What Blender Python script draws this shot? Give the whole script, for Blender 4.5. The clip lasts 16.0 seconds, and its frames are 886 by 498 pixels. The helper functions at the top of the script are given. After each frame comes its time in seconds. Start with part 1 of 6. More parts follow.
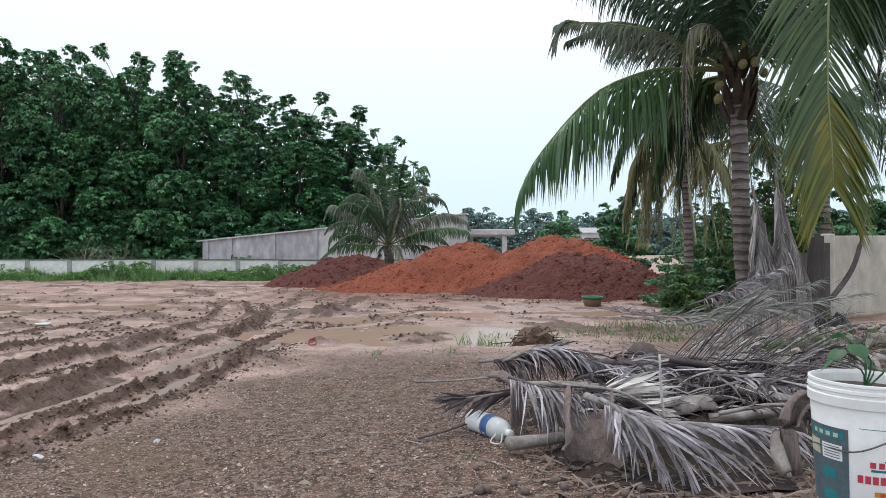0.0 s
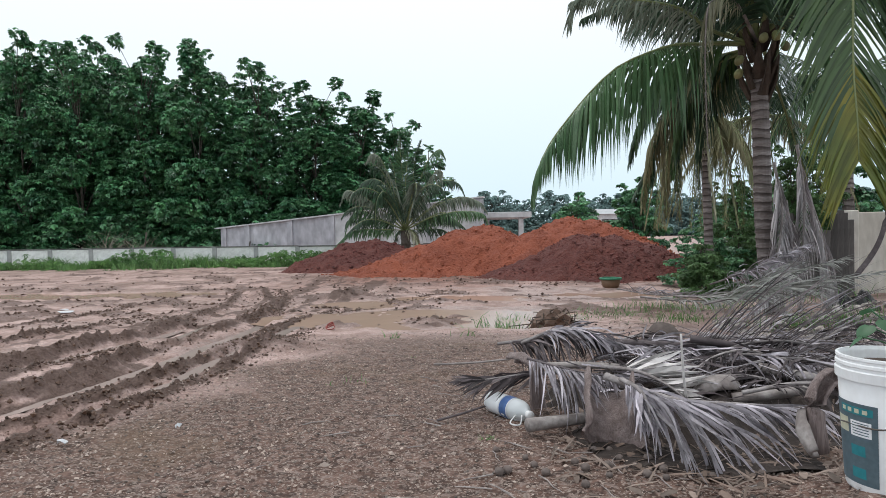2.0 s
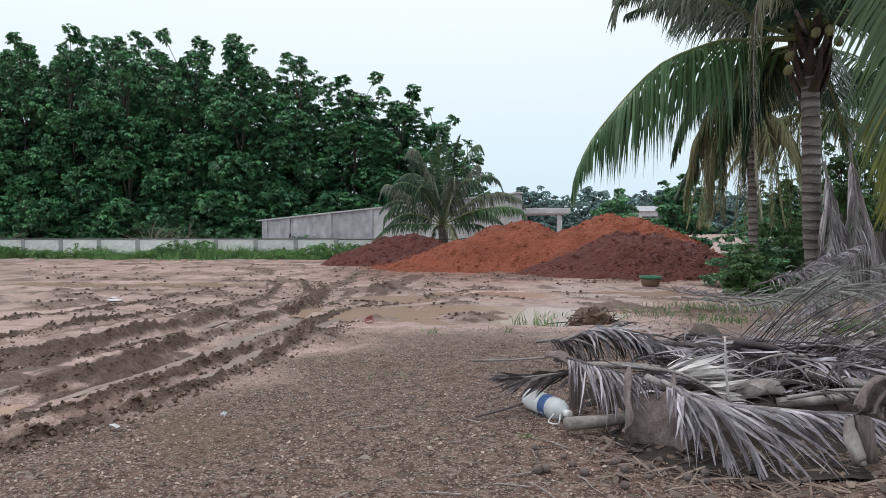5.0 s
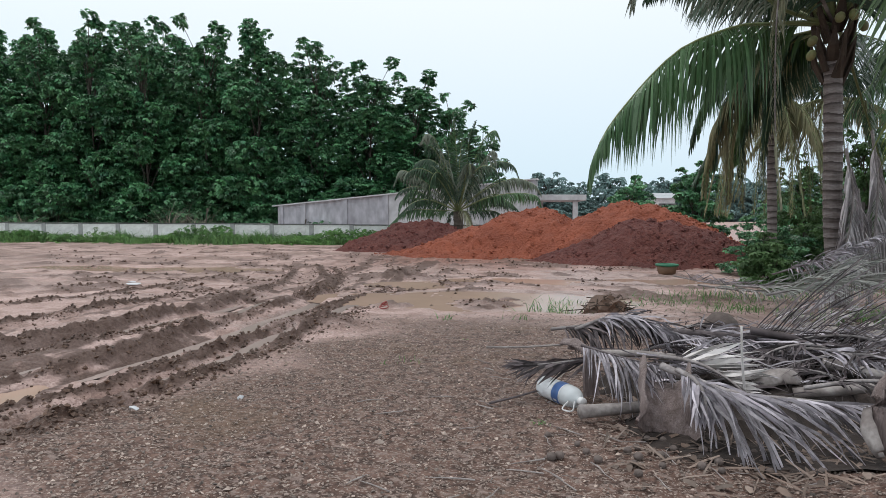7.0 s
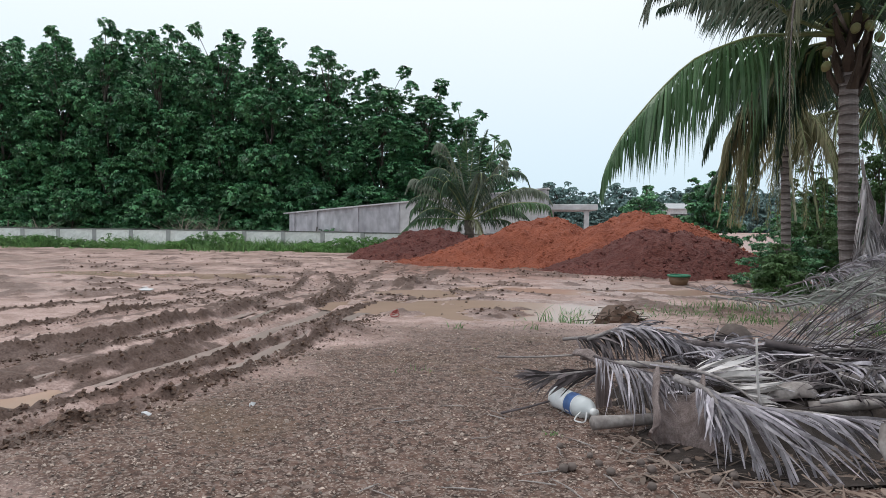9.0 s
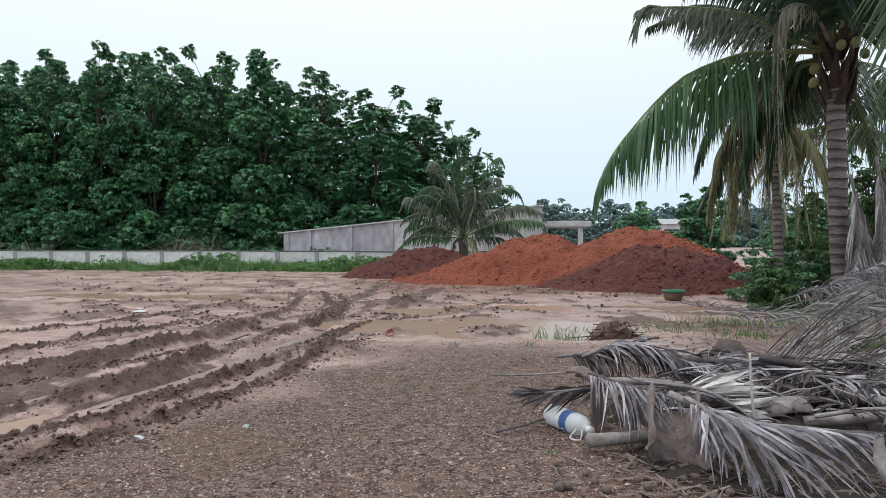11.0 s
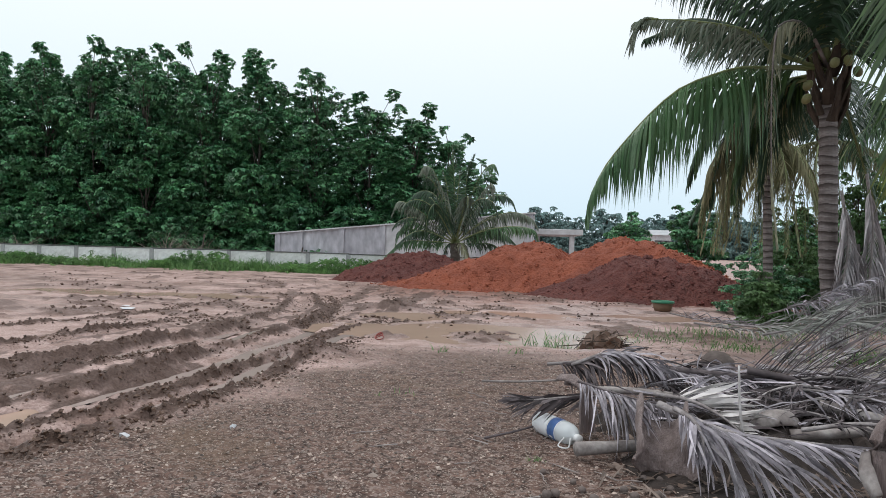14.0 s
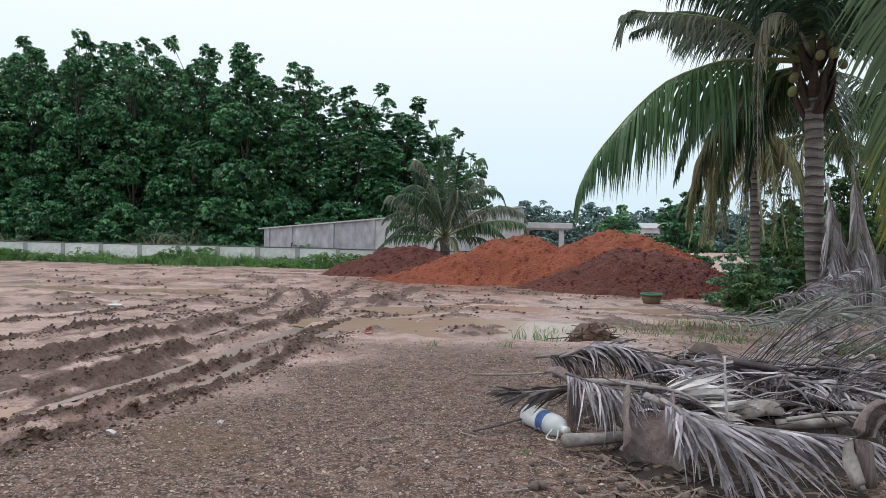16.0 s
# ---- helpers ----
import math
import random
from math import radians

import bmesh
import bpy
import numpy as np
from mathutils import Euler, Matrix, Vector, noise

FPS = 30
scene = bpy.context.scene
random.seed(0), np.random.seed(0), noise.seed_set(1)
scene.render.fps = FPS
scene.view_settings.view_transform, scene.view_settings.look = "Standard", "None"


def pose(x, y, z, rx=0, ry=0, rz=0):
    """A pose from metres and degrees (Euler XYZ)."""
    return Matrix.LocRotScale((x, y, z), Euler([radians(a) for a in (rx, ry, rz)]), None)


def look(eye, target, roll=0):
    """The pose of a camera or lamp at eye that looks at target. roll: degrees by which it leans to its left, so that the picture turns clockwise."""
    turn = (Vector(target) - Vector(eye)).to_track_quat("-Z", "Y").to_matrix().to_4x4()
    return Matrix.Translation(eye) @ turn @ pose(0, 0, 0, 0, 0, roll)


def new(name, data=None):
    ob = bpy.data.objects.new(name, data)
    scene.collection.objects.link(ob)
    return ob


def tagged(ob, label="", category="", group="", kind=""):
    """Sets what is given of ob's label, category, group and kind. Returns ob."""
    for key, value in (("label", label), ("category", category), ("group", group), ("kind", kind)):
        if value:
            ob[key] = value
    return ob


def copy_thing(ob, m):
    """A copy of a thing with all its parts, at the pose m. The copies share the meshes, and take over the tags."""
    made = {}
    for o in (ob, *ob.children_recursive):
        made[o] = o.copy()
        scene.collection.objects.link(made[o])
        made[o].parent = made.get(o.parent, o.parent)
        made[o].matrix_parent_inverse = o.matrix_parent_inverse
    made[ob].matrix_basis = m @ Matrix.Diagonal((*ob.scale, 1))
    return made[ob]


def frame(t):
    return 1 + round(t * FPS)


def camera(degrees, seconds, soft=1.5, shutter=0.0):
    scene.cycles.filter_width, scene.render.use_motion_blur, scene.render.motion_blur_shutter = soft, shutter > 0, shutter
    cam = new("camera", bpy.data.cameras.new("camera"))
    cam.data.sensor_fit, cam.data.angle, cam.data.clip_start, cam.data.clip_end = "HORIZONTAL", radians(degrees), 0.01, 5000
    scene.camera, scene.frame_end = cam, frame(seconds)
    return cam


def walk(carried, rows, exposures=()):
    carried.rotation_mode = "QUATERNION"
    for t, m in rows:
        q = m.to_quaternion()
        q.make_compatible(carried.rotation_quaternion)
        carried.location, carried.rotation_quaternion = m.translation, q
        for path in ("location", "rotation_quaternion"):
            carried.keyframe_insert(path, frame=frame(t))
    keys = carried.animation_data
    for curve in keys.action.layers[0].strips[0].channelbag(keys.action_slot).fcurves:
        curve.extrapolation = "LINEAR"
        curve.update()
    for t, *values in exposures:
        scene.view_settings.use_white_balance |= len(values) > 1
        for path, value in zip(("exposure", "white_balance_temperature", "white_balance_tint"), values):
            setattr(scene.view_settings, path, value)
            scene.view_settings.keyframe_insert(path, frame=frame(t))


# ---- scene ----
cam = camera(67.8, 16.0, soft=0.8)

# seconds, place in metres, pitch, roll and yaw in degrees
ROWS = [
    (0, 0.000, -0.000, 1.000, -0.001, -0.000, 0.000),
    (0.5, -0.014, 0.010, 1.001, -0.360, -0.269, 1.496),
    (1, -0.025, 0.002, 1.002, 0.510, -1.895, 2.128),
    (1.5, -0.007, 0.028, 0.990, -0.532, -0.169, 1.681),
    (2, -0.000, 0.033, 0.986, -1.377, 0.890, 1.433),
    (2.5, -0.008, 0.013, 0.996, -0.363, 0.317, 2.039),
    (3, -0.026, -0.002, 1.006, 0.326, -0.069, 2.811),
    (3.5, -0.036, -0.013, 1.010, 1.595, -0.495, 3.815),
    (4, -0.034, -0.006, 1.007, 0.949, -0.939, 4.253),
    (4.5, -0.021, 0.011, 1.000, -0.683, -0.224, 4.206),
    (7, -0.022, 0.010, 1.004, -3.018, -0.226, 5.966),
    (7.5, -0.007, 0.006, 1.009, -2.817, -0.472, 4.866),
    (8, -0.014, -0.001, 1.014, -1.861, -0.831, 5.422),
    (8.5, -0.031, -0.002, 1.009, -1.401, -0.956, 6.612),
    (9, -0.035, 0.010, 1.005, -2.283, -0.691, 6.880),
    (9.5, -0.033, 0.009, 1.009, -1.780, -0.318, 6.764),
    (12, -0.024, -0.004, 1.010, -0.643, -0.035, 6.377),
    (12.5, -0.029, -0.006, 1.010, -0.748, -0.145, 6.406),
    (13, -0.027, 0.001, 1.011, -0.632, -0.576, 5.838),
    (13.5, -0.021, -0.001, 1.009, -0.384, -0.748, 5.460),
    (14, -0.036, 0.002, 1.007, -0.274, -1.628, 5.664),
    (14.5, -0.035, 0.004, 1.010, -0.926, -1.835, 5.906),
    (15, -0.016, 0.007, 1.006, -1.159, -0.574, 4.932),
    (15.5, -0.013, 0.016, 1.003, -1.549, -0.423, 4.791),
    (16, -0.021, 0.007, 1.004, -0.755, -1.271, 4.813),
]

walk(cam, [(r[0], pose(r[1], r[2], r[3], 90 + r[4], r[5], r[6])) for r in ROWS],
     exposures=[(0, 0.11), (2, 0.08), (3.5, -0.01), (4, -0.07), (4.5, -0.02), (7, -0.03), (9, -0.01), (12, 0.0), (16, -0.01)])

# ---- world and light: a bright overcast sky ----
world = bpy.data.worlds.new("overcast_sky")
scene.world = world
world.use_nodes = True
wn, wl = world.node_tree.nodes, world.node_tree.links
wn.clear()
sky = wn.new("ShaderNodeTexSky")
sky.sky_type, sky.sun_disc = "NISHITA", False
sky.sun_elevation, sky.sun_rotation = radians(67), radians(-48)
coord = wn.new("ShaderNodeTexCoord")
split = wn.new("ShaderNodeSeparateXYZ")
wl.new(coord.outputs["Generated"], split.inputs[0])
cloud = wn.new("ShaderNodeValToRGB")
cloud.color_ramp.elements[0].position, cloud.color_ramp.elements[0].color = 0.0, (0.62, 0.79, 0.91, 1)
cloud.color_ramp.elements[1].position, cloud.color_ramp.elements[1].color = 0.38, (0.955, 1.0, 1.035, 1)
wl.new(split.outputs["Z"], cloud.inputs[0])
gain = wn.new("ShaderNodeVectorMath")
gain.operation = "SCALE"
gain.inputs[3].default_value = 11.0
wl.new(cloud.outputs[0], gain.inputs[0])
veil = wn.new("ShaderNodeMix")
veil.data_type = "RGBA"
veil.inputs[0].default_value = 0.93
wl.new(sky.outputs[0], veil.inputs[6])
wl.new(gain.outputs[0], veil.inputs[7])
back = wn.new("ShaderNodeBackground")
back.inputs[1].default_value = 0.1
wl.new(veil.outputs[2], back.inputs[0])
wout = wn.new("ShaderNodeOutputWorld")
wl.new(back.outputs[0], wout.inputs[0])

sun = new("sun", bpy.data.lights.new("sun", "SUN"))
sun.data.energy, sun.data.angle, sun.data.color = 0.9, radians(18), (1.0, 0.97, 0.93)
sun.matrix_world = look((-9, 8, 28), (0, 0, 0))

# ---- materials ----
def mix_rgb(nt, fac, a, b):
    m = nt.nodes.new("ShaderNodeMix")
    m.data_type = "RGBA"
    for slot, v in ((0, fac), (6, a), (7, b)):
        if isinstance(v, (tuple, float, int)):
            m.inputs[slot].default_value = (*v, 1) if isinstance(v, tuple) else v
        else:
            nt.links.new(v, m.inputs[slot])
    return m.outputs[2]


def noise_fac(nt, scale, lo=0.35, hi=0.65, detail=6.0, stretch=None):
    co = nt.nodes.new("ShaderNodeTexCoord")
    vec = co.outputs["Object"]
    if stretch:
        mp = nt.nodes.new("ShaderNodeMapping")
        mp.inputs["Scale"].default_value = stretch
        nt.links.new(vec, mp.inputs[0])
        vec = mp.outputs[0]
    n = nt.nodes.new("ShaderNodeTexNoise")
    n.inputs["Scale"].default_value, n.inputs["Detail"].default_value = scale, detail
    nt.links.new(vec, n.inputs["Vector"])
    r = nt.nodes.new("ShaderNodeMapRange")
    r.inputs[1].default_value, r.inputs[2].default_value = lo, hi
    nt.links.new(n.outputs[0], r.inputs[0])
    return r.outputs[0], n.outputs[0]


def mat(name, a, b, c=None, scale=3.0, fine=40.0, rough=0.8, bump=0.3, depth=0.01, rand=0.0, island=0.0,
        metal=0.0, through_light=0.0, stretch=None, alpha=1.0, spec=0.5):
    """A weathered surface: two tones in blotches, a third in fine grain, relief, and a tone of its own for each piece."""
    m = bpy.data.materials.new(name)
    m.use_nodes = True
    nt = m.node_tree
    p = nt.nodes["Principled BSDF"]
    f1, _ = noise_fac(nt, scale, stretch=stretch)
    f2, raw = noise_fac(nt, fine, 0.3, 0.75, stretch=stretch)
    col = mix_rgb(nt, f1, a, b)
    half = nt.nodes.new("ShaderNodeMath")
    half.operation = "MULTIPLY"
    half.inputs[1].default_value = 0.6
    nt.links.new(f2, half.inputs[0])
    col = mix_rgb(nt, half.outputs[0], col, c or tuple(v * 0.6 for v in a))
    for amount, node, out in ((rand, "ShaderNodeObjectInfo", "Random"), (island, "ShaderNodeNewGeometry", "Random Per Island")):
        if amount:
            src = nt.nodes.new(node)
            mr = nt.nodes.new("ShaderNodeMapRange")
            mr.inputs[3].default_value, mr.inputs[4].default_value = 1 - amount, 1 + amount
            nt.links.new(src.outputs[out], mr.inputs[0])
            hs = nt.nodes.new("ShaderNodeHueSaturation")
            nt.links.new(mr.outputs[0], hs.inputs["Value"])
            nt.links.new(col, hs.inputs["Color"])
            col = hs.outputs[0]
    nt.links.new(col, p.inputs["Base Color"])
    p.inputs["Roughness"].default_value, p.inputs["Metallic"].default_value = rough, metal
    p.inputs["Specular IOR Level"].default_value = spec
    if bump:
        bp = nt.nodes.new("ShaderNodeBump")
        bp.inputs["Strength"].default_value, bp.inputs["Distance"].default_value = bump, depth
        nt.links.new(raw, bp.inputs["Height"])
        nt.links.new(bp.outputs[0], p.inputs["Normal"])
    if through_light:
        tr = nt.nodes.new("ShaderNodeBsdfTranslucent")
        nt.links.new(col, tr.inputs[0])
        mx = nt.nodes.new("ShaderNodeMixShader")
        mx.inputs[0].default_value = through_light
        nt.links.new(p.outputs[0], mx.inputs[1])
        nt.links.new(tr.outputs[0], mx.inputs[2])
        nt.links.new(mx.outputs[0], nt.nodes["Material Output"].inputs[0])
    return m


def ground_material():
    """Wet clay, gravelly grit and trodden red soil; the three zones come from the ground's own maps of what lies there."""
    m = bpy.data.materials.new("wet_clay_ground")
    m.use_nodes = True
    nt = m.node_tree
    p = nt.nodes["Principled BSDF"]

    def zone(n):
        a = nt.nodes.new("ShaderNodeAttribute")
        a.attribute_name = n
        return a.outputs["Fac"]
    big, _ = noise_fac(nt, 0.9, 0.35, 0.65)
    mid, midraw = noise_fac(nt, 9.0, 0.35, 0.7)
    fine, fineraw = noise_fac(nt, 60.0, 0.4, 0.6)
    clay = mix_rgb(nt, big, (0.61, 0.46, 0.425), (0.46, 0.332, 0.298))
    clay = mix_rgb(nt, mid, clay, (0.45, 0.32, 0.285))
    blot, _ = noise_fac(nt, 2.6, 0.5, 0.57, 10.0)
    part_of = nt.nodes.new("ShaderNodeMath")
    part_of.operation = "MULTIPLY"
    part_of.inputs[1].default_value = 0.55
    nt.links.new(blot, part_of.inputs[0])
    clay = mix_rgb(nt, part_of.outputs[0], clay, (0.28, 0.185, 0.152))
    grit = mix_rgb(nt, mid, (0.095, 0.053, 0.039), (0.215, 0.132, 0.105))
    coarse, _ = noise_fac(nt, 22.0, 0.47, 0.6, 5.0)
    grit = mix_rgb(nt, coarse, grit, (0.06, 0.034, 0.026))
    vor = nt.nodes.new("ShaderNodeTexVoronoi")
    vor.inputs["Scale"].default_value = 120.0
    co = nt.nodes.new("ShaderNodeTexCoord")
    nt.links.new(co.outputs["Object"], vor.inputs["Vector"])
    bw = nt.nodes.new("ShaderNodeSeparateColor")
    nt.links.new(vor.outputs["Color"], bw.inputs[0])
    sp = nt.nodes.new("ShaderNodeMapRange")
    sp.inputs[1].default_value, sp.inputs[2].default_value = 0.70, 0.98
    nt.links.new(bw.outputs[0], sp.inputs[0])
    grit = mix_rgb(nt, sp.outputs[0], grit, (0.36, 0.29, 0.25))
    pale, _ = noise_fac(nt, 28.0, 0.56, 0.66, 3.0)
    grit = mix_rgb(nt, pale, grit, (0.26, 0.195, 0.17))
    mossy, _ = noise_fac(nt, 0.8, 0.55, 0.75, 4.0)
    grit = mix_rgb(nt, mossy, grit, (0.155, 0.1, 0.062))
    col = mix_rgb(nt, zone("grit"), clay, grit)
    col = mix_rgb(nt, zone("red"), col, (0.22, 0.085, 0.05))
    col = mix_rgb(nt, zone("churned"), col, (0.058, 0.032, 0.022))
    damp = nt.nodes.new("ShaderNodeMix")
    damp.data_type, damp.blend_type = "RGBA", "MULTIPLY"
    nt.links.new(zone("wet"), damp.inputs[0])
    nt.links.new(col, damp.inputs[6])
    damp.inputs[7].default_value = (0.8, 0.76, 0.74, 1)
    col = damp.outputs[2]
    soft = nt.nodes.new("ShaderNodeMath")
    soft.operation = "MULTIPLY"
    soft.inputs[1].default_value = 0.7
    nt.links.new(fine, soft.inputs[0])
    dark = nt.nodes.new("ShaderNodeMix")
    dark.data_type, dark.blend_type = "RGBA", "MULTIPLY"
    nt.links.new(soft.outputs[0], dark.inputs[0])
    nt.links.new(col, dark.inputs[6])
    dark.inputs[7].default_value = (0.6, 0.56, 0.55, 1)
    nt.links.new(dark.outputs[2], p.inputs["Base Color"])
    p.inputs["Specular IOR Level"].default_value = 0.3
    wet = nt.nodes.new("ShaderNodeMapRange")
    wet.inputs[3].default_value, wet.inputs[4].default_value = 0.75, 0.28
    nt.links.new(zone("wet"), wet.inputs[0])
    nt.links.new(wet.outputs[0], p.inputs["Roughness"])
    b1 = nt.nodes.new("ShaderNodeBump")
    b1.inputs["Strength"].default_value, b1.inputs["Distance"].default_value = 0.9, 0.04
    nt.links.new(midraw, b1.inputs["Height"])
    b2 = nt.nodes.new("ShaderNodeBump")
    b2.inputs["Strength"].default_value, b2.inputs["Distance"].default_value = 0.9, 0.009
    nt.links.new(fineraw, b2.inputs["Height"])
    nt.links.new(b1.outputs[0], b2.inputs["Normal"])
    nt.links.new(b2.outputs[0], p.inputs["Normal"])
    return m


M_GROUND = ground_material()
M_WATER = mat("muddy_water", (0.45, 0.32, 0.25), (0.39, 0.275, 0.215), (0.41, 0.29, 0.225), scale=1.2, fine=6, rough=0.14, bump=0.03, depth=0.01, spec=0.07)
# Greyer than the puddles: the sky's reflection is put into the base colour.
M_RUT_WATER = mat("sky_grey_rut_water", (0.42, 0.345, 0.315), (0.36, 0.295, 0.27), (0.39, 0.32, 0.29), scale=1.2, fine=6, rough=0.16, bump=0.03, depth=0.01, spec=0.15)
M_PEBBLE = mat("pebble", (0.32, 0.24, 0.2), (0.14, 0.092, 0.074), (0.5, 0.44, 0.39), scale=6, rough=0.65, island=0.75)
M_CLOD = mat("mud_clod", (0.085, 0.046, 0.03), (0.15, 0.088, 0.06), scale=8, rough=0.55, bump=0.6, island=0.3)
M_ORANGE = mat("orange_laterite", (0.29, 0.074, 0.036), (0.19, 0.046, 0.025), (0.33, 0.1, 0.053), scale=1.4, fine=15, rough=0.9, bump=1.0, depth=0.1)
M_MAROON = mat("maroon_laterite", (0.115, 0.033, 0.027), (0.155, 0.043, 0.031), (0.064, 0.021, 0.019), scale=1.3, fine=15, rough=0.9, bump=1.0, depth=0.1)
M_CLUMP_O = mat("orange_clump", (0.26, 0.07, 0.033), (0.21, 0.055, 0.028), (0.24, 0.065, 0.03), scale=4, rough=0.9, island=0.2)
M_CLUMP_M = mat("maroon_clump", (0.13, 0.038, 0.031), (0.1, 0.03, 0.026), (0.11, 0.033, 0.028), scale=4, rough=0.9, island=0.35)
M_WHITEWASH = mat("stained_whitewash", (0.9, 0.9, 0.89), (0.8, 0.8, 0.79), (0.5, 0.49, 0.48), scale=1.5, fine=9, rough=0.9, bump=0.3, rand=0.08)
M_COPING = mat("mossy_coping", (0.1, 0.1, 0.1), (0.2, 0.2, 0.19), scale=2, fine=14, rough=0.95)
M_POST = mat("grey_concrete_post", (0.45, 0.45, 0.45), (0.34, 0.34, 0.34), scale=2, fine=12, rough=0.95, rand=0.1)
M_PLASTER = mat("weathered_plaster", (0.64, 0.64, 0.68), (0.44, 0.44, 0.48), (0.2, 0.2, 0.22), scale=1.0, fine=4, rough=0.95, bump=0.1, rand=0.06, stretch=(1, 1, 0.5))
M_PAINT = mat("grey_white_paint", (0.72, 0.72, 0.74), (0.56, 0.56, 0.58), (0.36, 0.36, 0.37), scale=0.9, fine=4, rough=0.85, bump=0.1)
M_BARK = mat("grey_bark", (0.09, 0.075, 0.06), (0.16, 0.14, 0.12), scale=4, fine=18, rough=0.95, bump=0.6)
M_LEAF = mat("tree_leaf", (0.05, 0.18, 0.085), (0.022, 0.09, 0.05), (0.2, 0.44, 0.18), scale=0.35, fine=1.6, rough=0.34, bump=0, island=0.6, through_light=0.1)
# Pale blue-green: the haze of distance is mixed into this leaf colour.
M_LEAF_FAR = mat("haze_tinted_leaf", (0.18, 0.285, 0.275), (0.14, 0.23, 0.22), scale=0.05, fine=0.5, rough=0.8, bump=0, island=0.3)
M_SHRUB = mat("shrub_leaf", (0.12, 0.225, 0.08), (0.075, 0.155, 0.057), scale=1.2, fine=6, rough=0.5, bump=0, island=0.4, through_light=0.25)
M_GRASS = mat("grass_blade", (0.12, 0.27, 0.075), (0.07, 0.18, 0.06), (0.2, 0.32, 0.11), scale=0.6, fine=4, rough=0.6, bump=0, island=0.4, through_light=0.25)
M_PALM_LEAF = mat("palm_leaflet", (0.085, 0.18, 0.075), (0.055, 0.135, 0.058), (0.16, 0.255, 0.13), scale=0.8, fine=5, rough=0.38, bump=0, island=0.35, through_light=0.22)
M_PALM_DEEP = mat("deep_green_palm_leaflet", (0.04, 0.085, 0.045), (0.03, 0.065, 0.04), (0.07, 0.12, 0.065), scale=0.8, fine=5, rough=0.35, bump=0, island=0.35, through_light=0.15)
M_WITHER = mat("withered_palm_leaflet", (0.42, 0.42, 0.29), (0.28, 0.29, 0.19), (0.52, 0.5, 0.38), scale=0.8, fine=6, rough=0.6, bump=0, island=0.35, through_light=0.2)
# Darker copy of the palm leaflet, with shade put into its green.
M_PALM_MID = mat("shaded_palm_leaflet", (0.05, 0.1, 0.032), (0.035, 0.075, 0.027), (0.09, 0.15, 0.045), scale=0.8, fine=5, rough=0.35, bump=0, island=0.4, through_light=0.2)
M_PALM_YELLOW = mat("yellowing_palm_leaflet", (0.15, 0.19, 0.035), (0.33, 0.25, 0.03), (0.1, 0.15, 0.035), scale=1.1, fine=6, rough=0.4, bump=0, island=0.35, through_light=0.3)
M_PALM_DULL = mat("dusty_palm_leaflet", (0.18, 0.215, 0.165), (0.1, 0.14, 0.095), (0.3, 0.32, 0.26), scale=0.8, fine=5, rough=0.55, bump=0, island=0.35, through_light=0.2)
M_PALM_BROWN = mat("browning_palm_leaflet", (0.25, 0.235, 0.13), (0.14, 0.175, 0.09), (0.34, 0.29, 0.17), scale=0.8, fine=5, rough=0.7, bump=0, island=0.4, through_light=0.15)
M_DEAD = mat("dry_frond", (0.4, 0.365, 0.405), (0.1, 0.085, 0.097), (0.62, 0.58, 0.62), scale=5, fine=40, rough=0.7, bump=0.3, depth=0.004, island=0.65)
M_DEAD_PALE = mat("pale_dry_frond", (0.52, 0.48, 0.49), (0.34, 0.31, 0.315), (0.62, 0.59, 0.6), scale=5, fine=40, rough=0.7, bump=0.3, depth=0.004, island=0.45)
# Dark dead fronds; in the heap this tone also stands in for shade.
M_DEAD_DARK = mat("dark_frond_with_shade", (0.055, 0.042, 0.044), (0.15, 0.125, 0.13), (0.022, 0.016, 0.018), scale=3, fine=30, rough=0.8, bump=0.3, depth=0.004, island=0.7)
M_STALK = mat("dry_stalk", (0.42, 0.385, 0.37), (0.22, 0.19, 0.18), (0.1, 0.08, 0.075), scale=9, fine=45, rough=0.7, bump=0.5, depth=0.005, rand=0.2)
M_RACHIS = mat("green_midrib", (0.26, 0.3, 0.13), (0.2, 0.24, 0.1), scale=3, rough=0.45, bump=0)
M_PALM_BARK = mat("ringed_palm_bark", (0.36, 0.325, 0.315), (0.19, 0.16, 0.152), (0.09, 0.07, 0.064), scale=3, fine=18, rough=0.9, bump=0.6, depth=0.01, stretch=(1, 1, 5))
def ring_bark(m):
    """Dark scars round the trunk at each fallen frond."""
    nt = m.node_tree
    p = nt.nodes["Principled BSDF"]
    co = nt.nodes.new("ShaderNodeTexCoord")
    w = nt.nodes.new("ShaderNodeTexWave")
    w.wave_type, w.bands_direction, w.wave_profile = "BANDS", "Z", "SAW"
    w.inputs["Scale"].default_value, w.inputs["Distortion"].default_value, w.inputs["Detail"].default_value, w.inputs["Detail Scale"].default_value = 2.9, 2.6, 4.0, 1.6
    nt.links.new(co.outputs["Object"], w.inputs["Vector"])
    r = nt.nodes.new("ShaderNodeMapRange")
    r.inputs[1].default_value, r.inputs[2].default_value, r.inputs[3].default_value, r.inputs[4].default_value = 0.5, 0.9, 0.0, 0.92
    nt.links.new(w.outputs["Fac"], r.inputs[0])
    old = p.inputs["Base Color"].links[0].from_socket
    nt.links.new(mix_rgb(nt, r.outputs[0], old, (0.055, 0.042, 0.038)), p.inputs["Base Color"])


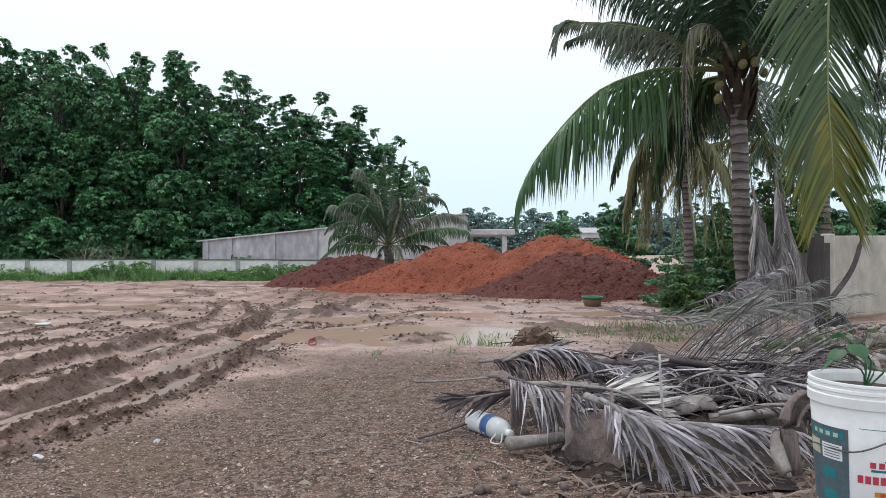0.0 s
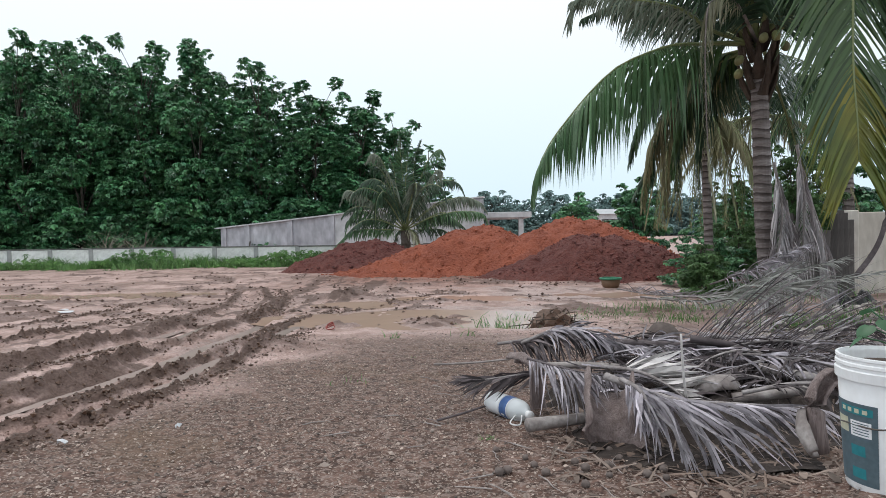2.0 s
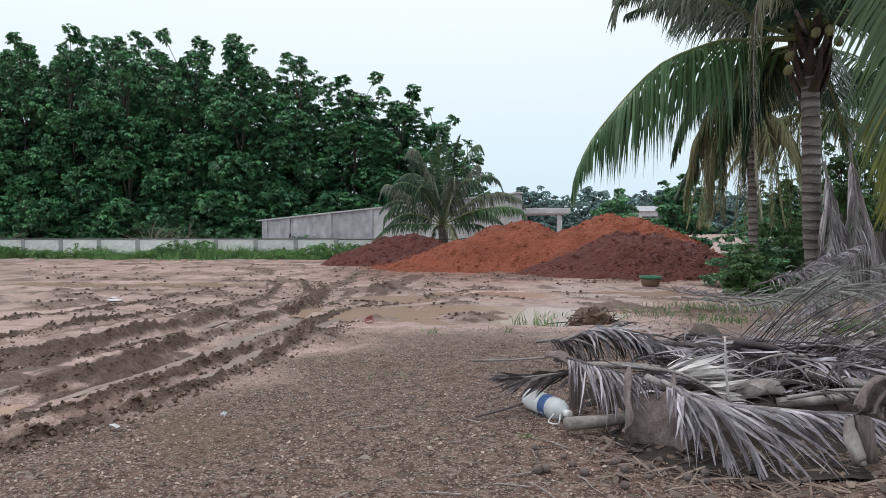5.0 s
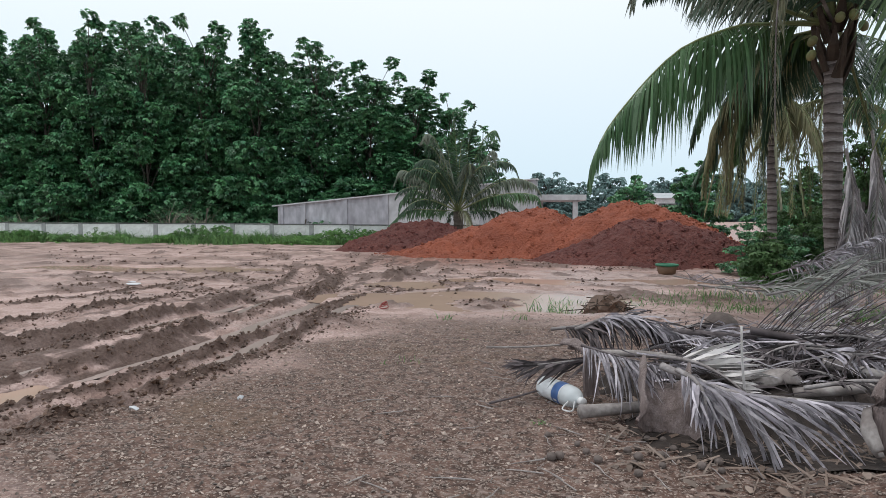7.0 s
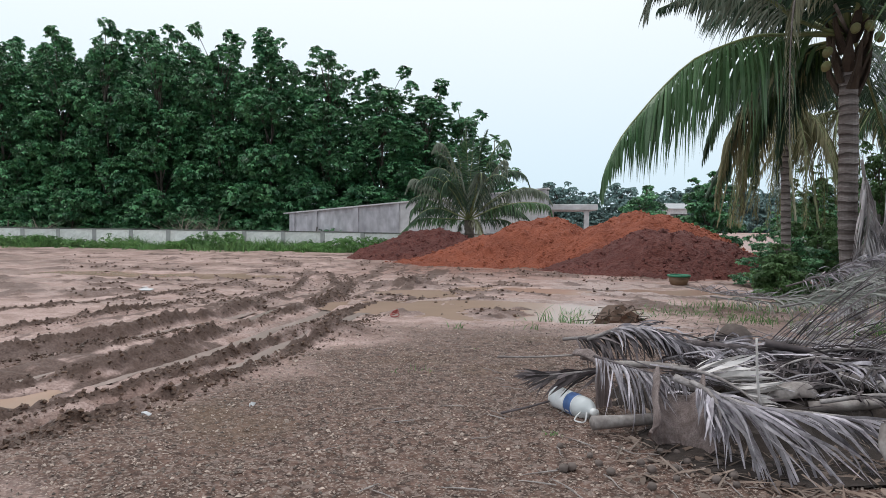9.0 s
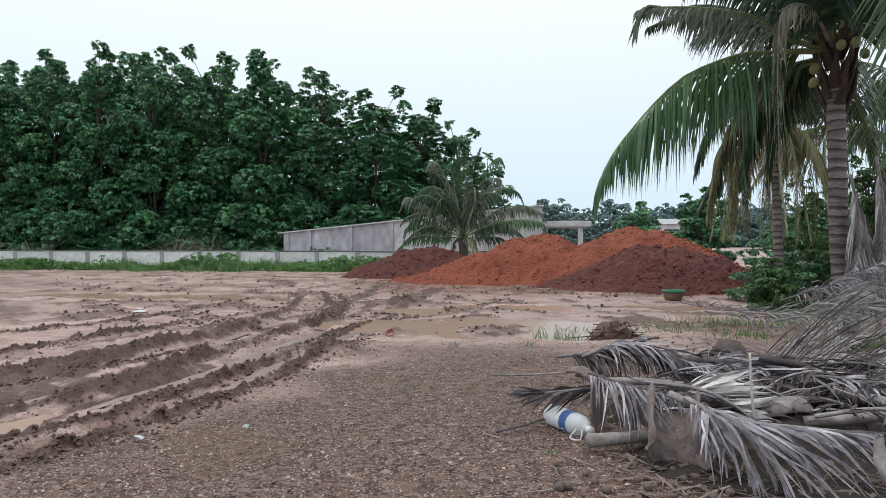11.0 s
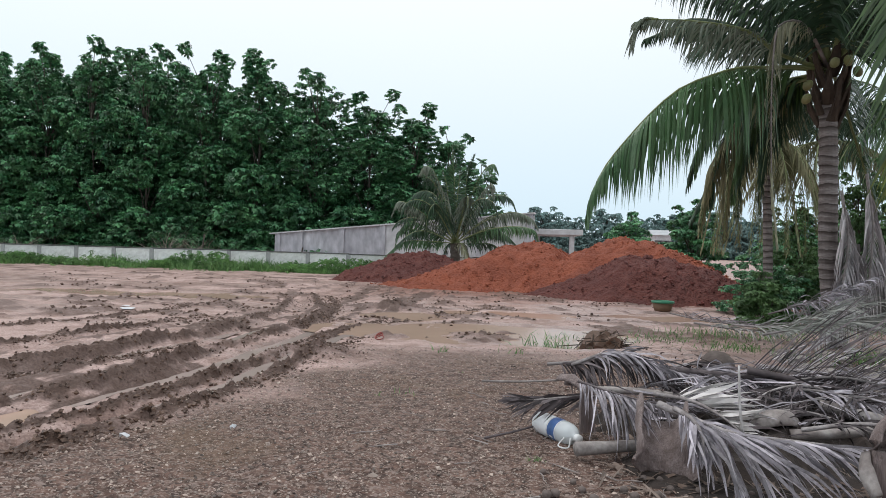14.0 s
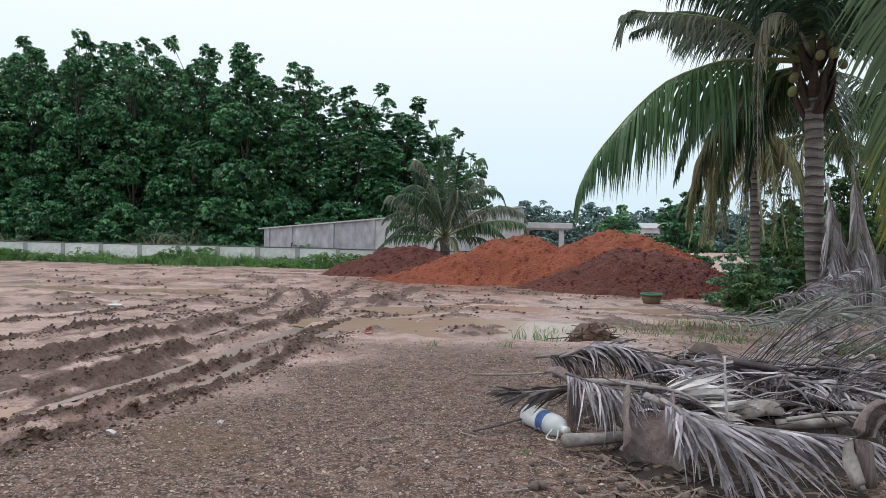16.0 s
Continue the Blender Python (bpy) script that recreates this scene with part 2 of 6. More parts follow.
ring_bark(M_PALM_BARK)
M_FIBRE = mat("palm_fibre", (0.085, 0.058, 0.042), (0.045, 0.032, 0.025), scale=6, fine=40, rough=0.95, bump=0.7, island=0.3)
M_COCONUT = mat("green_coconut", (0.2, 0.24, 0.09), (0.25, 0.22, 0.1), scale=5, fine=20, rough=0.5, rand=0.2)
M_HUSK = mat("old_coconut_husk", (0.13, 0.10, 0.09), (0.2, 0.165, 0.15), scale=6, fine=40, rough=0.85, bump=0.5, rand=0.2)
M_ROAD_CONCRETE = mat("stained_precast_wall", (0.84, 0.81, 0.75), (0.62, 0.58, 0.51), (0.3, 0.26, 0.21), scale=1.6, fine=9, rough=0.95, bump=0.2, rand=0.08, stretch=(1, 1, 0.35))


# ---- mesh helpers ----
def from_lists(name, verts, faces, material, smooth=False):
    me = bpy.data.meshes.new(name)
    me.from_pydata([tuple(v) for v in verts], [], [tuple(f) for f in faces])
    me.materials.append(material)
    if smooth:
        me.polygons.foreach_set("use_smooth", [True] * len(me.polygons))
    me.update()
    return me


def part(name, shape, material, parent=None, label="", smooth=False, kind=""):
    """Links one mesh (verts, faces) as an object of its own, under a thing or a part if one is given."""
    ob = new(name, from_lists(name, shape[0], shape[1], material, smooth))
    if parent:
        ob.parent = parent
    return tagged(ob, label=label, kind=kind)


def thing(name, label, category, group="", kind="", at=(0, 0, 0)):
    ob = new(name)
    ob.location = at
    ob.empty_display_size = 0.1
    return tagged(ob, label, category, group, kind)


def join(*shapes):
    vs, fs = [], []
    for v, f in shapes:
        k = len(vs)
        vs += [tuple(p) for p in v]
        fs += [tuple(i + k for i in q) for q in f]
    return vs, fs


def box(x0, x1, y0, y1, z0, z1, bevel=0.0):
    bm = bmesh.new()
    bmesh.ops.create_cube(bm, size=1.0)
    for v in bm.verts:
        v.co = ((x0 + x1) / 2 + v.co.x * (x1 - x0), (y0 + y1) / 2 + v.co.y * (y1 - y0), (z0 + z1) / 2 + v.co.z * (z1 - z0))
    if bevel:
        bmesh.ops.bevel(bm, geom=bm.edges[:], offset=bevel, segments=1, affect="EDGES")
    bm.verts.index_update()
    out = [v.co[:] for v in bm.verts], [[v.index for v in f.verts] for f in bm.faces]
    bm.free()
    return out


def smooth_path(pts, n):
    """A smooth line through the points, n + 1 places on it."""
    p = [Vector(q) for q in pts]
    p = [p[0] * 2 - p[1]] + p + [p[-1] * 2 - p[-2]]
    out = []
    for i in range(n + 1):
        s = i / n * (len(p) - 3)
        k = min(int(s), len(p) - 4)
        t = s - k
        a, b, c, d = p[k:k + 4]
        out.append(0.5 * ((2 * b) + (c - a) * t + (2 * a - 5 * b + 4 * c - d) * t * t + (3 * b - a - 3 * c + d) * t ** 3))
    return out


def tube(pts, radii, n=8, flat=1.0, caps=True):
    """A round or flattened rod along the points; radii: one number, or one for each point."""
    pts = [Vector(p) for p in pts]
    if not isinstance(radii, (list, tuple)):
        radii = [radii] * len(pts)
    vs, fs = [], []
    for i, p in enumerate(pts):
        d = (pts[min(i + 1, len(pts) - 1)] - pts[max(i - 1, 0)]).normalized()
        ref = Vector((0, 0, 1)) if abs(d.z) < 0.92 else Vector((1, 0, 0))
        s = d.cross(ref).normalized()
        u = s.cross(d)
        for k in range(n):
            a = 2 * math.pi * k / n
            vs.append(p + (s * math.cos(a) + u * math.sin(a) * flat) * radii[i])
    for i in range(len(pts) - 1):
        for k in range(n):
            fs.append((i * n + k, i * n + (k + 1) % n, (i + 1) * n + (k + 1) % n, (i + 1) * n + k))
    if caps:
        fs.append(tuple(range(n))[::-1])
        fs.append(tuple((len(pts) - 1) * n + k for k in range(n)))
    return vs, fs


def lathe(profile, n=24):
    """Turned about z: profile of (radius, height)."""
    vs, fs = [], []
    for r, z in profile:
        for k in range(n):
            a = 2 * math.pi * k / n
            vs.append((r * math.cos(a), r * math.sin(a), z))
    for i in range(len(profile) - 1):
        for k in range(n):
            fs.append((i * n + k, i * n + (k + 1) % n, (i + 1) * n + (k + 1) % n, (i + 1) * n + k))
    return vs, fs


def lump(r, squash=0.7, rough=0.32, sub=1, rng=random):
    """An uneven stone or clod; the smallest have eight faces."""
    if sub == 0:
        vs = [Vector(v) * r * (1 + rng.uniform(-rough, rough)) for v in ((1, 0, 0), (0, 1, 0), (-1, 0, 0), (0, -1, 0), (0, 0, squash), (0, 0, -squash))]
        return [v[:] for v in vs], [(k, (k + 1) % 4, 4) for k in range(4)] + [((k + 1) % 4, k, 5) for k in range(4)]
    bm = bmesh.new()
    bmesh.ops.create_icosphere(bm, subdivisions=sub, radius=1.0)
    for v in bm.verts:
        v.co = v.co * r * (1 + rng.uniform(-rough, rough))
        v.co.z *= squash
    bm.verts.index_update()
    out = [v.co[:] for v in bm.verts], [[v.index for v in f.verts] for f in bm.faces]
    bm.free()
    return out


def scatter(name, base, places, material, parent=None, label="", smooth=False):
    """Many small pieces joined into one object of stuff: base shapes, and a matrix for each piece."""
    vs, fs, k = [], [], 0
    for i, m in enumerate(places):
        v, f = base[i % len(base)]
        a = np.array(v) @ np.array(m.to_3x3()).T + np.array(m.translation)
        vs.append(a)
        fs += [tuple(j + k for j in q) for q in f]
        k += len(v)
    return part(name, (np.concatenate(vs).tolist(), fs), material, parent, label, smooth, "stuff")


# ---- ground ----
def lattice(ix, iy, seed):
    h = (ix * 374761393 + iy * 668265263 + seed * 974711) & 0xFFFFFFFF
    h = ((h ^ (h >> 13)) * 1274126177) & 0xFFFFFFFF
    return ((h ^ (h >> 16)) & 0xFFFF) / 65535.0


def vnoise(x, y, seed=0):
    ix, iy = np.floor(x).astype(np.int64), np.floor(y).astype(np.int64)
    fx, fy = x - ix, y - iy
    fx, fy = fx * fx * (3 - 2 * fx), fy * fy * (3 - 2 * fy)
    a = lattice(ix, iy, seed) * (1 - fx) + lattice(ix + 1, iy, seed) * fx
    b = lattice(ix, iy + 1, seed) * (1 - fx) + lattice(ix + 1, iy + 1, seed) * fx
    return a * (1 - fy) + b * fy - 0.5


def fbm(x, y, octaves=4, seed=0):
    return sum(vnoise(x * 2 ** o, y * 2 ** o, seed + o) / 2 ** o for o in range(octaves))


def ramp(v, a, b):
    t = np.clip((v - a) / (b - a), 0, 1)
    return t * t * (3 - 2 * t)


# wheel ruts: the way of each over y, its depth (ridges are positive), half width
RUTS = [
    ("ridge", (2.0, 2.64, 2.98, 3.57, 4.55, 5.79, 6.6, 7.4), (-2.5, -2.28, -2.16, -1.99, -1.81, -1.76, -1.72, -1.66), 0.085, 0.10),
    ("trough", (2.2, 2.96, 3.73, 4.53, 6.16, 7.55, 9.31, 10.7, 12.5), (-2.75, -2.42, -2.17, -2.0, -2.02, -2.03, -1.95, -1.64, -1.0), -0.07, 0.10),
    ("ridge", (2.2, 3.12, 3.6, 4.23, 4.95, 6.0, 7.08, 8.65, 10.5), (-2.95, -2.62, -2.38, -2.27, -2.21, -2.18, -2.2, -2.15, -1.9), 0.06, 0.09),
    ("trough", (2.2, 3.47, 3.85, 4.46, 5.27, 5.97, 7.52, 9.5, 12.0, 16.0), (-3.2, -2.76, -2.64, -2.53, -2.46, -2.43, -2.46, -2.65, -3.2, -4.4), -0.08, 0.11),
    ("ridge", (2.4, 3.53, 3.94, 4.5, 5.44, 6.78, 7.79, 9.36, 11.96, 15.68, 18.0), (-3.4, -3.03, -2.86, -2.76, -2.77, -2.78, -2.8, -2.95, -3.42, -4.69, -6.5), 0.095, 0.11),
    ("trough", (2.6, 3.9, 4.53, 5.41, 6.75, 9.0, 12.0, 15.6, 18), (-3.7, -3.24, -3.06, -3.03, -3.04, -3.2, -3.75, -5.1, -7.2), -0.075, 0.13),
    ("ridge", (3.0, 4.25, 4.7, 5.43, 6.6), (-4.1, -3.62, -3.44, -3.32, -3.26), 0.07, 0.10),
    ("ridge", (3.6, 4.76, 5.3, 5.84, 6.68, 7.1, 8.43, 11.84, 14.6, 17.0, 18.2), (-4.3, -3.9, -3.75, -3.68, -3.58, -3.5, -3.6, -4.21, -4.95, -6.2, -8.6), 0.10, 0.11),
    ("trough", (3.6, 4.76, 5.84, 7.1, 8.43, 11.84, 14.6, 16.6, 17.6), (-4.05, -3.66, -3.46, -3.34, -3.36, -3.95, -4.6, -5.7, -7.6), -0.06, 0.11),
    ("ridge", (4.2, 5.54, 6.52, 8.0, 9.6), (-5.4, -4.83, -4.72, -4.6, -4.55), 0.065, 0.10),
    ("trough", (4.2, 5.54, 6.52, 8.0, 9.6), (-5.1, -4.55, -4.46, -4.34, -4.3), -0.05, 0.12),
    ("ridge", (6.0, 7.5, 9.0, 11.0, 13.0), (-6.6, -6.0, -5.7, -5.7, -6.0), 0.05, 0.10),
    ("ridge", (8.5, 10.3, 12.4, 14.6, 16.6), (-2.75, -2.95, -3.35, -3.9, -4.7), 0.05, 0.10),
    ("ridge", (9.0, 10.5, 12.5, 15.0), (-1.95, -1.55, -0.95, -0.2), 0.045, 0.09),
]
POOLS = [  # shallow hollows: x, y, half length, half width, depth
    (-0.35, 8.4, 1.9, 1.25, 0.075), (-2.85, 3.2, 0.3, 0.3, 0.06), (-0.2, 12.3, 1.5, 0.8, 0.04), (-1.6, 11.2, 0.9, 0.7, 0.03),
    (-8.5, 15.0, 3.2, 0.9, 0.05), (3.0, 13.0, 1.5, 0.7, 0.04),
]


def fall(x, y):
    """The yard's even fall away from the near edge."""
    return -0.32 * ramp(np.hypot(x * 0.5, y), 3.5, 16.0)


def ground_height(x, y):
    x, y = np.asarray(x, float), np.asarray(y, float)
    z = fall(x, y)
    near = 1 - ramp(np.hypot(x, y), 22, 34)
    z = z + near * (0.035 * fbm(x * 0.45, y * 0.45, 3, 3) + 0.02 * fbm(x * 3, y * 3, 4, 9) + 0.012 * fbm(x * 14, y * 14, 2, 15))
    churned = np.zeros_like(z)
    wob = 0.09 * fbm(x * 0.8 + 5, y * 0.8, 3, 21)
    for kind, ys, xs, amp, half in RUTS:
        cx = np.interp(y, ys, xs)
        ends = ramp(y, ys[0] - 0.6, ys[0] + 0.2) * (1 - ramp(y, ys[-1] - 2.2, ys[-1]))
        ends = ends * (1 - 0.35 * ramp(y, 8, 11))
        g = np.exp(-((x + wob - cx) / (half * (0.78 + 0.03 * y))) ** 2) * ends
        if kind == "ridge":
            lum = np.clip(0.85 + 1.7 * fbm(x * 2.2, y * 2.2, 3, 31), 0.15, 1.6)
            z = z + 0.62 * amp * g * lum
            crumb = 0.05 * fbm(x * 8, y * 8, 2, 41) + 0.06 * np.abs(fbm(x * 13, y * 13, 2, 47)) + 0.09 * np.abs(fbm(x * 23, y * 23, 2, 43)) - 0.04
            z = z + g ** 0.7 * (0.3 + 0.7 * np.clip(lum, 0, 1)) * crumb
            churned = np.maximum(churned, ramp(g, 0.15, 0.6) * np.clip(0.3 + 0.8 * lum, 0, 1))
        else:
            z = z + amp * g
    # streaks dragged out along the tracks, and the far sweep of the lorries' turn
    q = x - np.interp(y, RUTS[0][1], RUTS[0][2])
    lane = ramp(q, -3.6, -2.2) * (1 - ramp(q, -0.1, 0.15)) * ramp(y, 1.8, 2.6) * (1 - ramp(y, 19, 24))
    drag = fbm(q * 4.2, y * 0.45, 4, 101)
    z = z + lane * (0.05 * drag + 0.022 * fbm(x * 9, y * 9, 4, 103)) * (1 - 0.4 * ramp(y, 7, 12))
    churned = np.maximum(churned, 0.9 * lane * ramp(drag + 0.4 * fbm(x * 5, y * 5, 3, 105), 0.06, 0.2))
    yard = ramp(y, 7.0, 9.5) * (1 - ramp(y, 24, 28)) * (1 - lane)
    clot = ramp(fbm(x * 1.5 + 0.5 * y, y * 1.3, 5, 109), 0.10, 0.26)
    z = z + yard * (0.05 * fbm(x * 1.8, y * 1.8, 5, 107) + clot * 0.09 * np.abs(fbm(x * 6, y * 6, 3, 111)))
    churned = np.maximum(churned, 0.75 * yard * clot)
    for px, py, a, b, d in POOLS:
        e = ((x - px) / a) ** 2 + ((y - py) / b) ** 2 + 1.1 * fbm(x * 0.9, y * 0.9, 4, 51)
        z = z - d * (1 - ramp(e, 0.25, 1.3))
    # little islands and thrown-up spoil
    for px, py, r, h in ((-0.35, 8.35, 0.3, 0.085), (-0.38, 7.95, 0.14, 0.07), (0.05, 8.9, 0.2, 0.075), (-2.25, 12.8, 0.55, 0.12), (-1.72, 5.9, 0.3, 0.09),
                         (-1.45, 8.1, 0.16, 0.09)):
        r2 = ((x - px) / (r * 1.6)) ** 2 + ((y - py) / r) ** 2
        w = np.exp(-r2 * 1.4)
        z = z + h * w * (1 + 1.6 * fbm(x * 7, y * 7, 3, 61))
        churned = np.maximum(churned, w)
    # the raised edge where the bucket stands
    z = z + 0.14 * np.exp(-((x - 1.5) / 0.42) ** 2 - ((y - 2.2) / 0.42) ** 2)
    # the bank under the rubbish and the palms
    bank = ramp(x - 0.28 * y, 1.0, 2.6) * ramp(y, 3.4, 5.0) * (1 - ramp(y, 11, 14))
    z = z + bank * (0.16 + 0.14 * fbm(x * 1.4, y * 1.4, 3, 71))
    return z, np.clip(churned, 0, 1)


def graded(marks):
    """Places along an axis: (from, to, step) stretch by stretch."""
    out = []
    for a, b, s in marks:
        n = max(1, int(round((b - a) / s)))
        out += [a + (b - a) * i / n for i in range(n)]
    return np.array(out + [marks[-1][1]])


LAND = {}


def build_ground():
    gx = graded([(-2500, -200, 460), (-200, -40, 20), (-40, -12, 0.5), (-12, -7, 0.08), (-7, -5, 0.035), (-5, -1.4, 0.019), (-1.4, 5, 0.055), (5, 14, 0.3), (14, 60, 4), (60, 200, 20), (200, 2500, 460)])
    gy = graded([(-60, -6, 9), (-6, 1.2, 0.5), (1.2, 2.6, 0.05), (2.6, 7.6, 0.022), (7.6, 10, 0.045), (10, 16, 0.07), (16, 28, 0.2), (28, 34, 0.5), (34, 100, 6), (100, 4000, 390)])
    X, Y = np.meshgrid(gx, gy)
    Z, churned = ground_height(X, Y)
    nx, ny = len(gx), len(gy)
    idx = np.arange(nx * ny).reshape(ny, nx)
    quads = np.stack([idx[:-1, :-1], idx[:-1, 1:], idx[1:, 1:], idx[1:, :-1]], -1).reshape(-1, 4)
    me = bpy.data.meshes.new("ground")
    me.vertices.add(nx * ny)
    me.vertices.foreach_set("co", np.stack([X, Y, Z], -1).ravel())
    me.loops.add(quads.size)
    me.loops.foreach_set("vertex_index", quads.ravel())
    me.polygons.add(len(quads))
    me.polygons.foreach_set("loop_start", np.arange(0, quads.size, 4))
    me.polygons.foreach_set("loop_total", np.full(len(quads), 4))
    me.polygons.foreach_set("use_smooth", np.ones(len(quads), bool))
    me.update(calc_edges=True)
    edge = -2.3 + 0.16 * np.clip(Y - 3, 0, 9) + 0.9 * fbm(X * 0.7, Y * 0.7, 4, 81)
    grit = ramp(X - edge, -0.15, 0.5) * (1 - ramp(Y + 1.2 * fbm(X * 0.8, Y * 0.8, 3, 85) - 0.15 * X, 5.2, 7.2))
    red = ramp(Y + 1.5 * fbm(X * 0.5, Y * 0.5, 3, 91), 14.5, 18.5) * ramp(X, -6, -2) * (1 - ramp(Y, 24, 30)) * 0.7
    flat = fbm(X * 0.45 + 0.15 * Y, Y * 1.1, 5, 95)
    wet = ramp(flat, 0.0, 0.16) * (1 - grit) * 0.8 * ramp(Y, 2, 5) * (1 - churned)
    q = X - np.interp(Y, RUTS[0][1], RUTS[0][2])
    wet = np.maximum(wet, 0.9 * ramp(-fbm(q * 4.2, Y * 0.45, 4, 101), 0.04, 0.18) * ramp(q, -3.6, -2.2) * (1 - ramp(q, -0.1, 0.15)) * (1 - churned))
    for name, val in (("grit", grit), ("red", red), ("wet", wet), ("churned", churned * 0.85)):
        at = me.attributes.new(name, "FLOAT", "POINT")
        at.data.foreach_set("value", np.clip(val, 0, 1).ravel())
    me.materials.append(M_GROUND)
    LAND.update(x=gx, y=gy, z=Z)
    return tagged(new("ground", me), "wet reddish-brown clay yard with wheel ruts and grit", "ground", kind="structure")


build_ground()


def puddle(x, y, a, b, z, label, seed):
    """Standing water: a level sheet with an uneven rim that dips under the clay round it."""
    n = 40
    vs, ring = [(x, y, z)], []
    for k in range(n):
        t = 2 * math.pi * k / n
        r = 1.0 + 0.15 * math.sin(3 * t + seed) + 0.1 * math.sin(5 * t + 2 * seed)
        vs.append((x + a * r * math.cos(t), y + b * r * math.sin(t), z))
    fs = [(0, 1 + k, 1 + (k + 1) % n) for k in range(n)]
    ob = part("puddle", (vs, fs), M_WATER, kind="structure")
    return tagged(ob, label, "puddle")


for px, py, a, b, d in POOLS:
    low = float(ground_height(px, py)[0])
    puddle(px, py, a * 1.15, b * 1.15, float(fall(px, py)) - d * 0.42, "shallow puddle of muddy orange-brown water on the clay", px)


def rut_water(ys, xs, y0, y1, half, depth):
    """Water lying along a rut, level in short lengths."""
    vs, fs, n = [], [], 30
    for i in range(n + 1):
        y = y0 + (y1 - y0) * i / n
        cx = float(np.interp(y, ys, xs)) - 0.09 * float(fbm(np.array(np.interp(y, ys, xs) * 0.8 + 5), np.array(y * 0.8), 3, 21))
        z = float(fall(cx, y)) - depth
        w = half * min(1, i / 6, (n - i) / 6) + 0.004
        vs += [(cx - w, y, z), (cx + w, y, z)]
    fs = [(2 * i, 2 * i + 1, 2 * i + 3, 2 * i + 2) for i in range(n)]
    return tagged(part("rut_water", (vs, fs), M_RUT_WATER, kind="structure"), "muddy water standing in a wheel rut", "puddle")


for k, y0, y1, half, depth in ((1, 3.3, 9.5, 0.075, 0.04), (3, 3.5, 9.0, 0.085, 0.044), (5, 3.6, 9.0, 0.1, 0.042), (8, 4.6, 8.0, 0.08, 0.038)):
    rut_water(RUTS[k][1], RUTS[k][2], y0, y1, half, depth)


def on_ground(x, y):
    """The height of the ground's own mesh at a place."""
    gx, gy, Z = LAND["x"], LAND["y"], LAND["z"]
    i = min(max(int(np.searchsorted(gx, x)) - 1, 0), len(gx) - 2)
    j = min(max(int(np.searchsorted(gy, y)) - 1, 0), len(gy) - 2)
    u, v = (x - gx[i]) / (gx[i + 1] - gx[i]), (y - gy[j]) / (gy[j + 1] - gy[j])
    return float((Z[j, i] * (1 - u) + Z[j, i + 1] * u) * (1 - v) + (Z[j + 1, i] * (1 - u) + Z[j + 1, i + 1] * u) * v)


# ---- soil piles ----
def soil_pile(label, lobes, material, clump, seed, step=0.06, group="dumped soil piles"):
    """A dumped heap: tipped cones run together, with slumped flanks and clods. lobes: x, y, height, half width, half depth."""
    x0 = min(l[0] - l[3] for l in lobes) - 0.6
    x1 = max(l[0] + l[3] for l in lobes) + 0.6
    y0 = min(l[1] - l[4] for l in lobes) - 0.6
    y1 = max(l[1] + l[4] for l in lobes) + 0.6
    gx, gy = np.arange(x0, x1, step), np.arange(y0, y1, step)
    X, Y = np.meshgrid(gx, gy)
    wx, wy = X + 0.5 * fbm(X * 0.6, Y * 0.6, 3, seed), Y + 0.5 * fbm(X * 0.6, Y * 0.6, 3, seed + 5)
    H = np.full_like(X, -0.4)
    for lx, ly, h, a, b in lobes:
        r = np.sqrt(((wx - lx) / a) ** 2 + ((wy - ly) / b) ** 2)
        H = np.maximum(H, h * (1.19 - np.sqrt(r * r + 0.09)) / 0.89)
    H = H + 0.14 * fbm(X * 1.2, Y * 1.2, 4, seed + 9) * np.clip(H + 0.3, 0, 1) + 0.13 * fbm(X * 4.5, Y * 4.5, 4, seed + 15) - 0.06 * np.abs(fbm(X * 1.6 + 3, Y * 0.7, 3, seed + 19))
    Z = H + fall(X, Y)
    keep = H > -0.12
    idx = -np.ones(X.shape, int)
    faces, used = [], np.zeros(X.shape, bool)
    cell = keep[:-1, :-1] & keep[1:, :-1] & keep[:-1, 1:] & keep[1:, 1:]
    for dy in (0, 1):
        for dx in (0, 1):
            used[dy:dy + cell.shape[0], dx:dx + cell.shape[1]] |= cell
    idx[used] = np.arange(used.sum())
    js, is_ = np.nonzero(cell)
    faces = np.stack([idx[js, is_], idx[js, is_ + 1], idx[js + 1, is_ + 1], idx[js + 1, is_]], -1).tolist()
    heap = thing("soil_pile", label, "soil pile", group)
    part("mound", (np.stack([X[used], Y[used], Z[used]], -1).tolist(), faces), material, heap, smooth=True)
    rng = random.Random(seed)
    bases = [lump(1, 0.75, 0.35, 0, rng) for _ in range(8)]
    js, is_ = np.nonzero(cell)
    ms = []
    for _ in range(4200):
        k = rng.randrange(len(js))
        j, i = js[k], is_[k]
        s = 0.014 + 0.075 * rng.random() ** 5
        ms.append(pose(X[j, i] + rng.uniform(0, step), Y[j, i], Z[j, i] - s * 0.25, rng.uniform(0, 360), rng.uniform(0, 360), 0) @ Matrix.Scale(s, 4))
    scatter("loose_soil", bases, ms, clump, heap)
    return heap


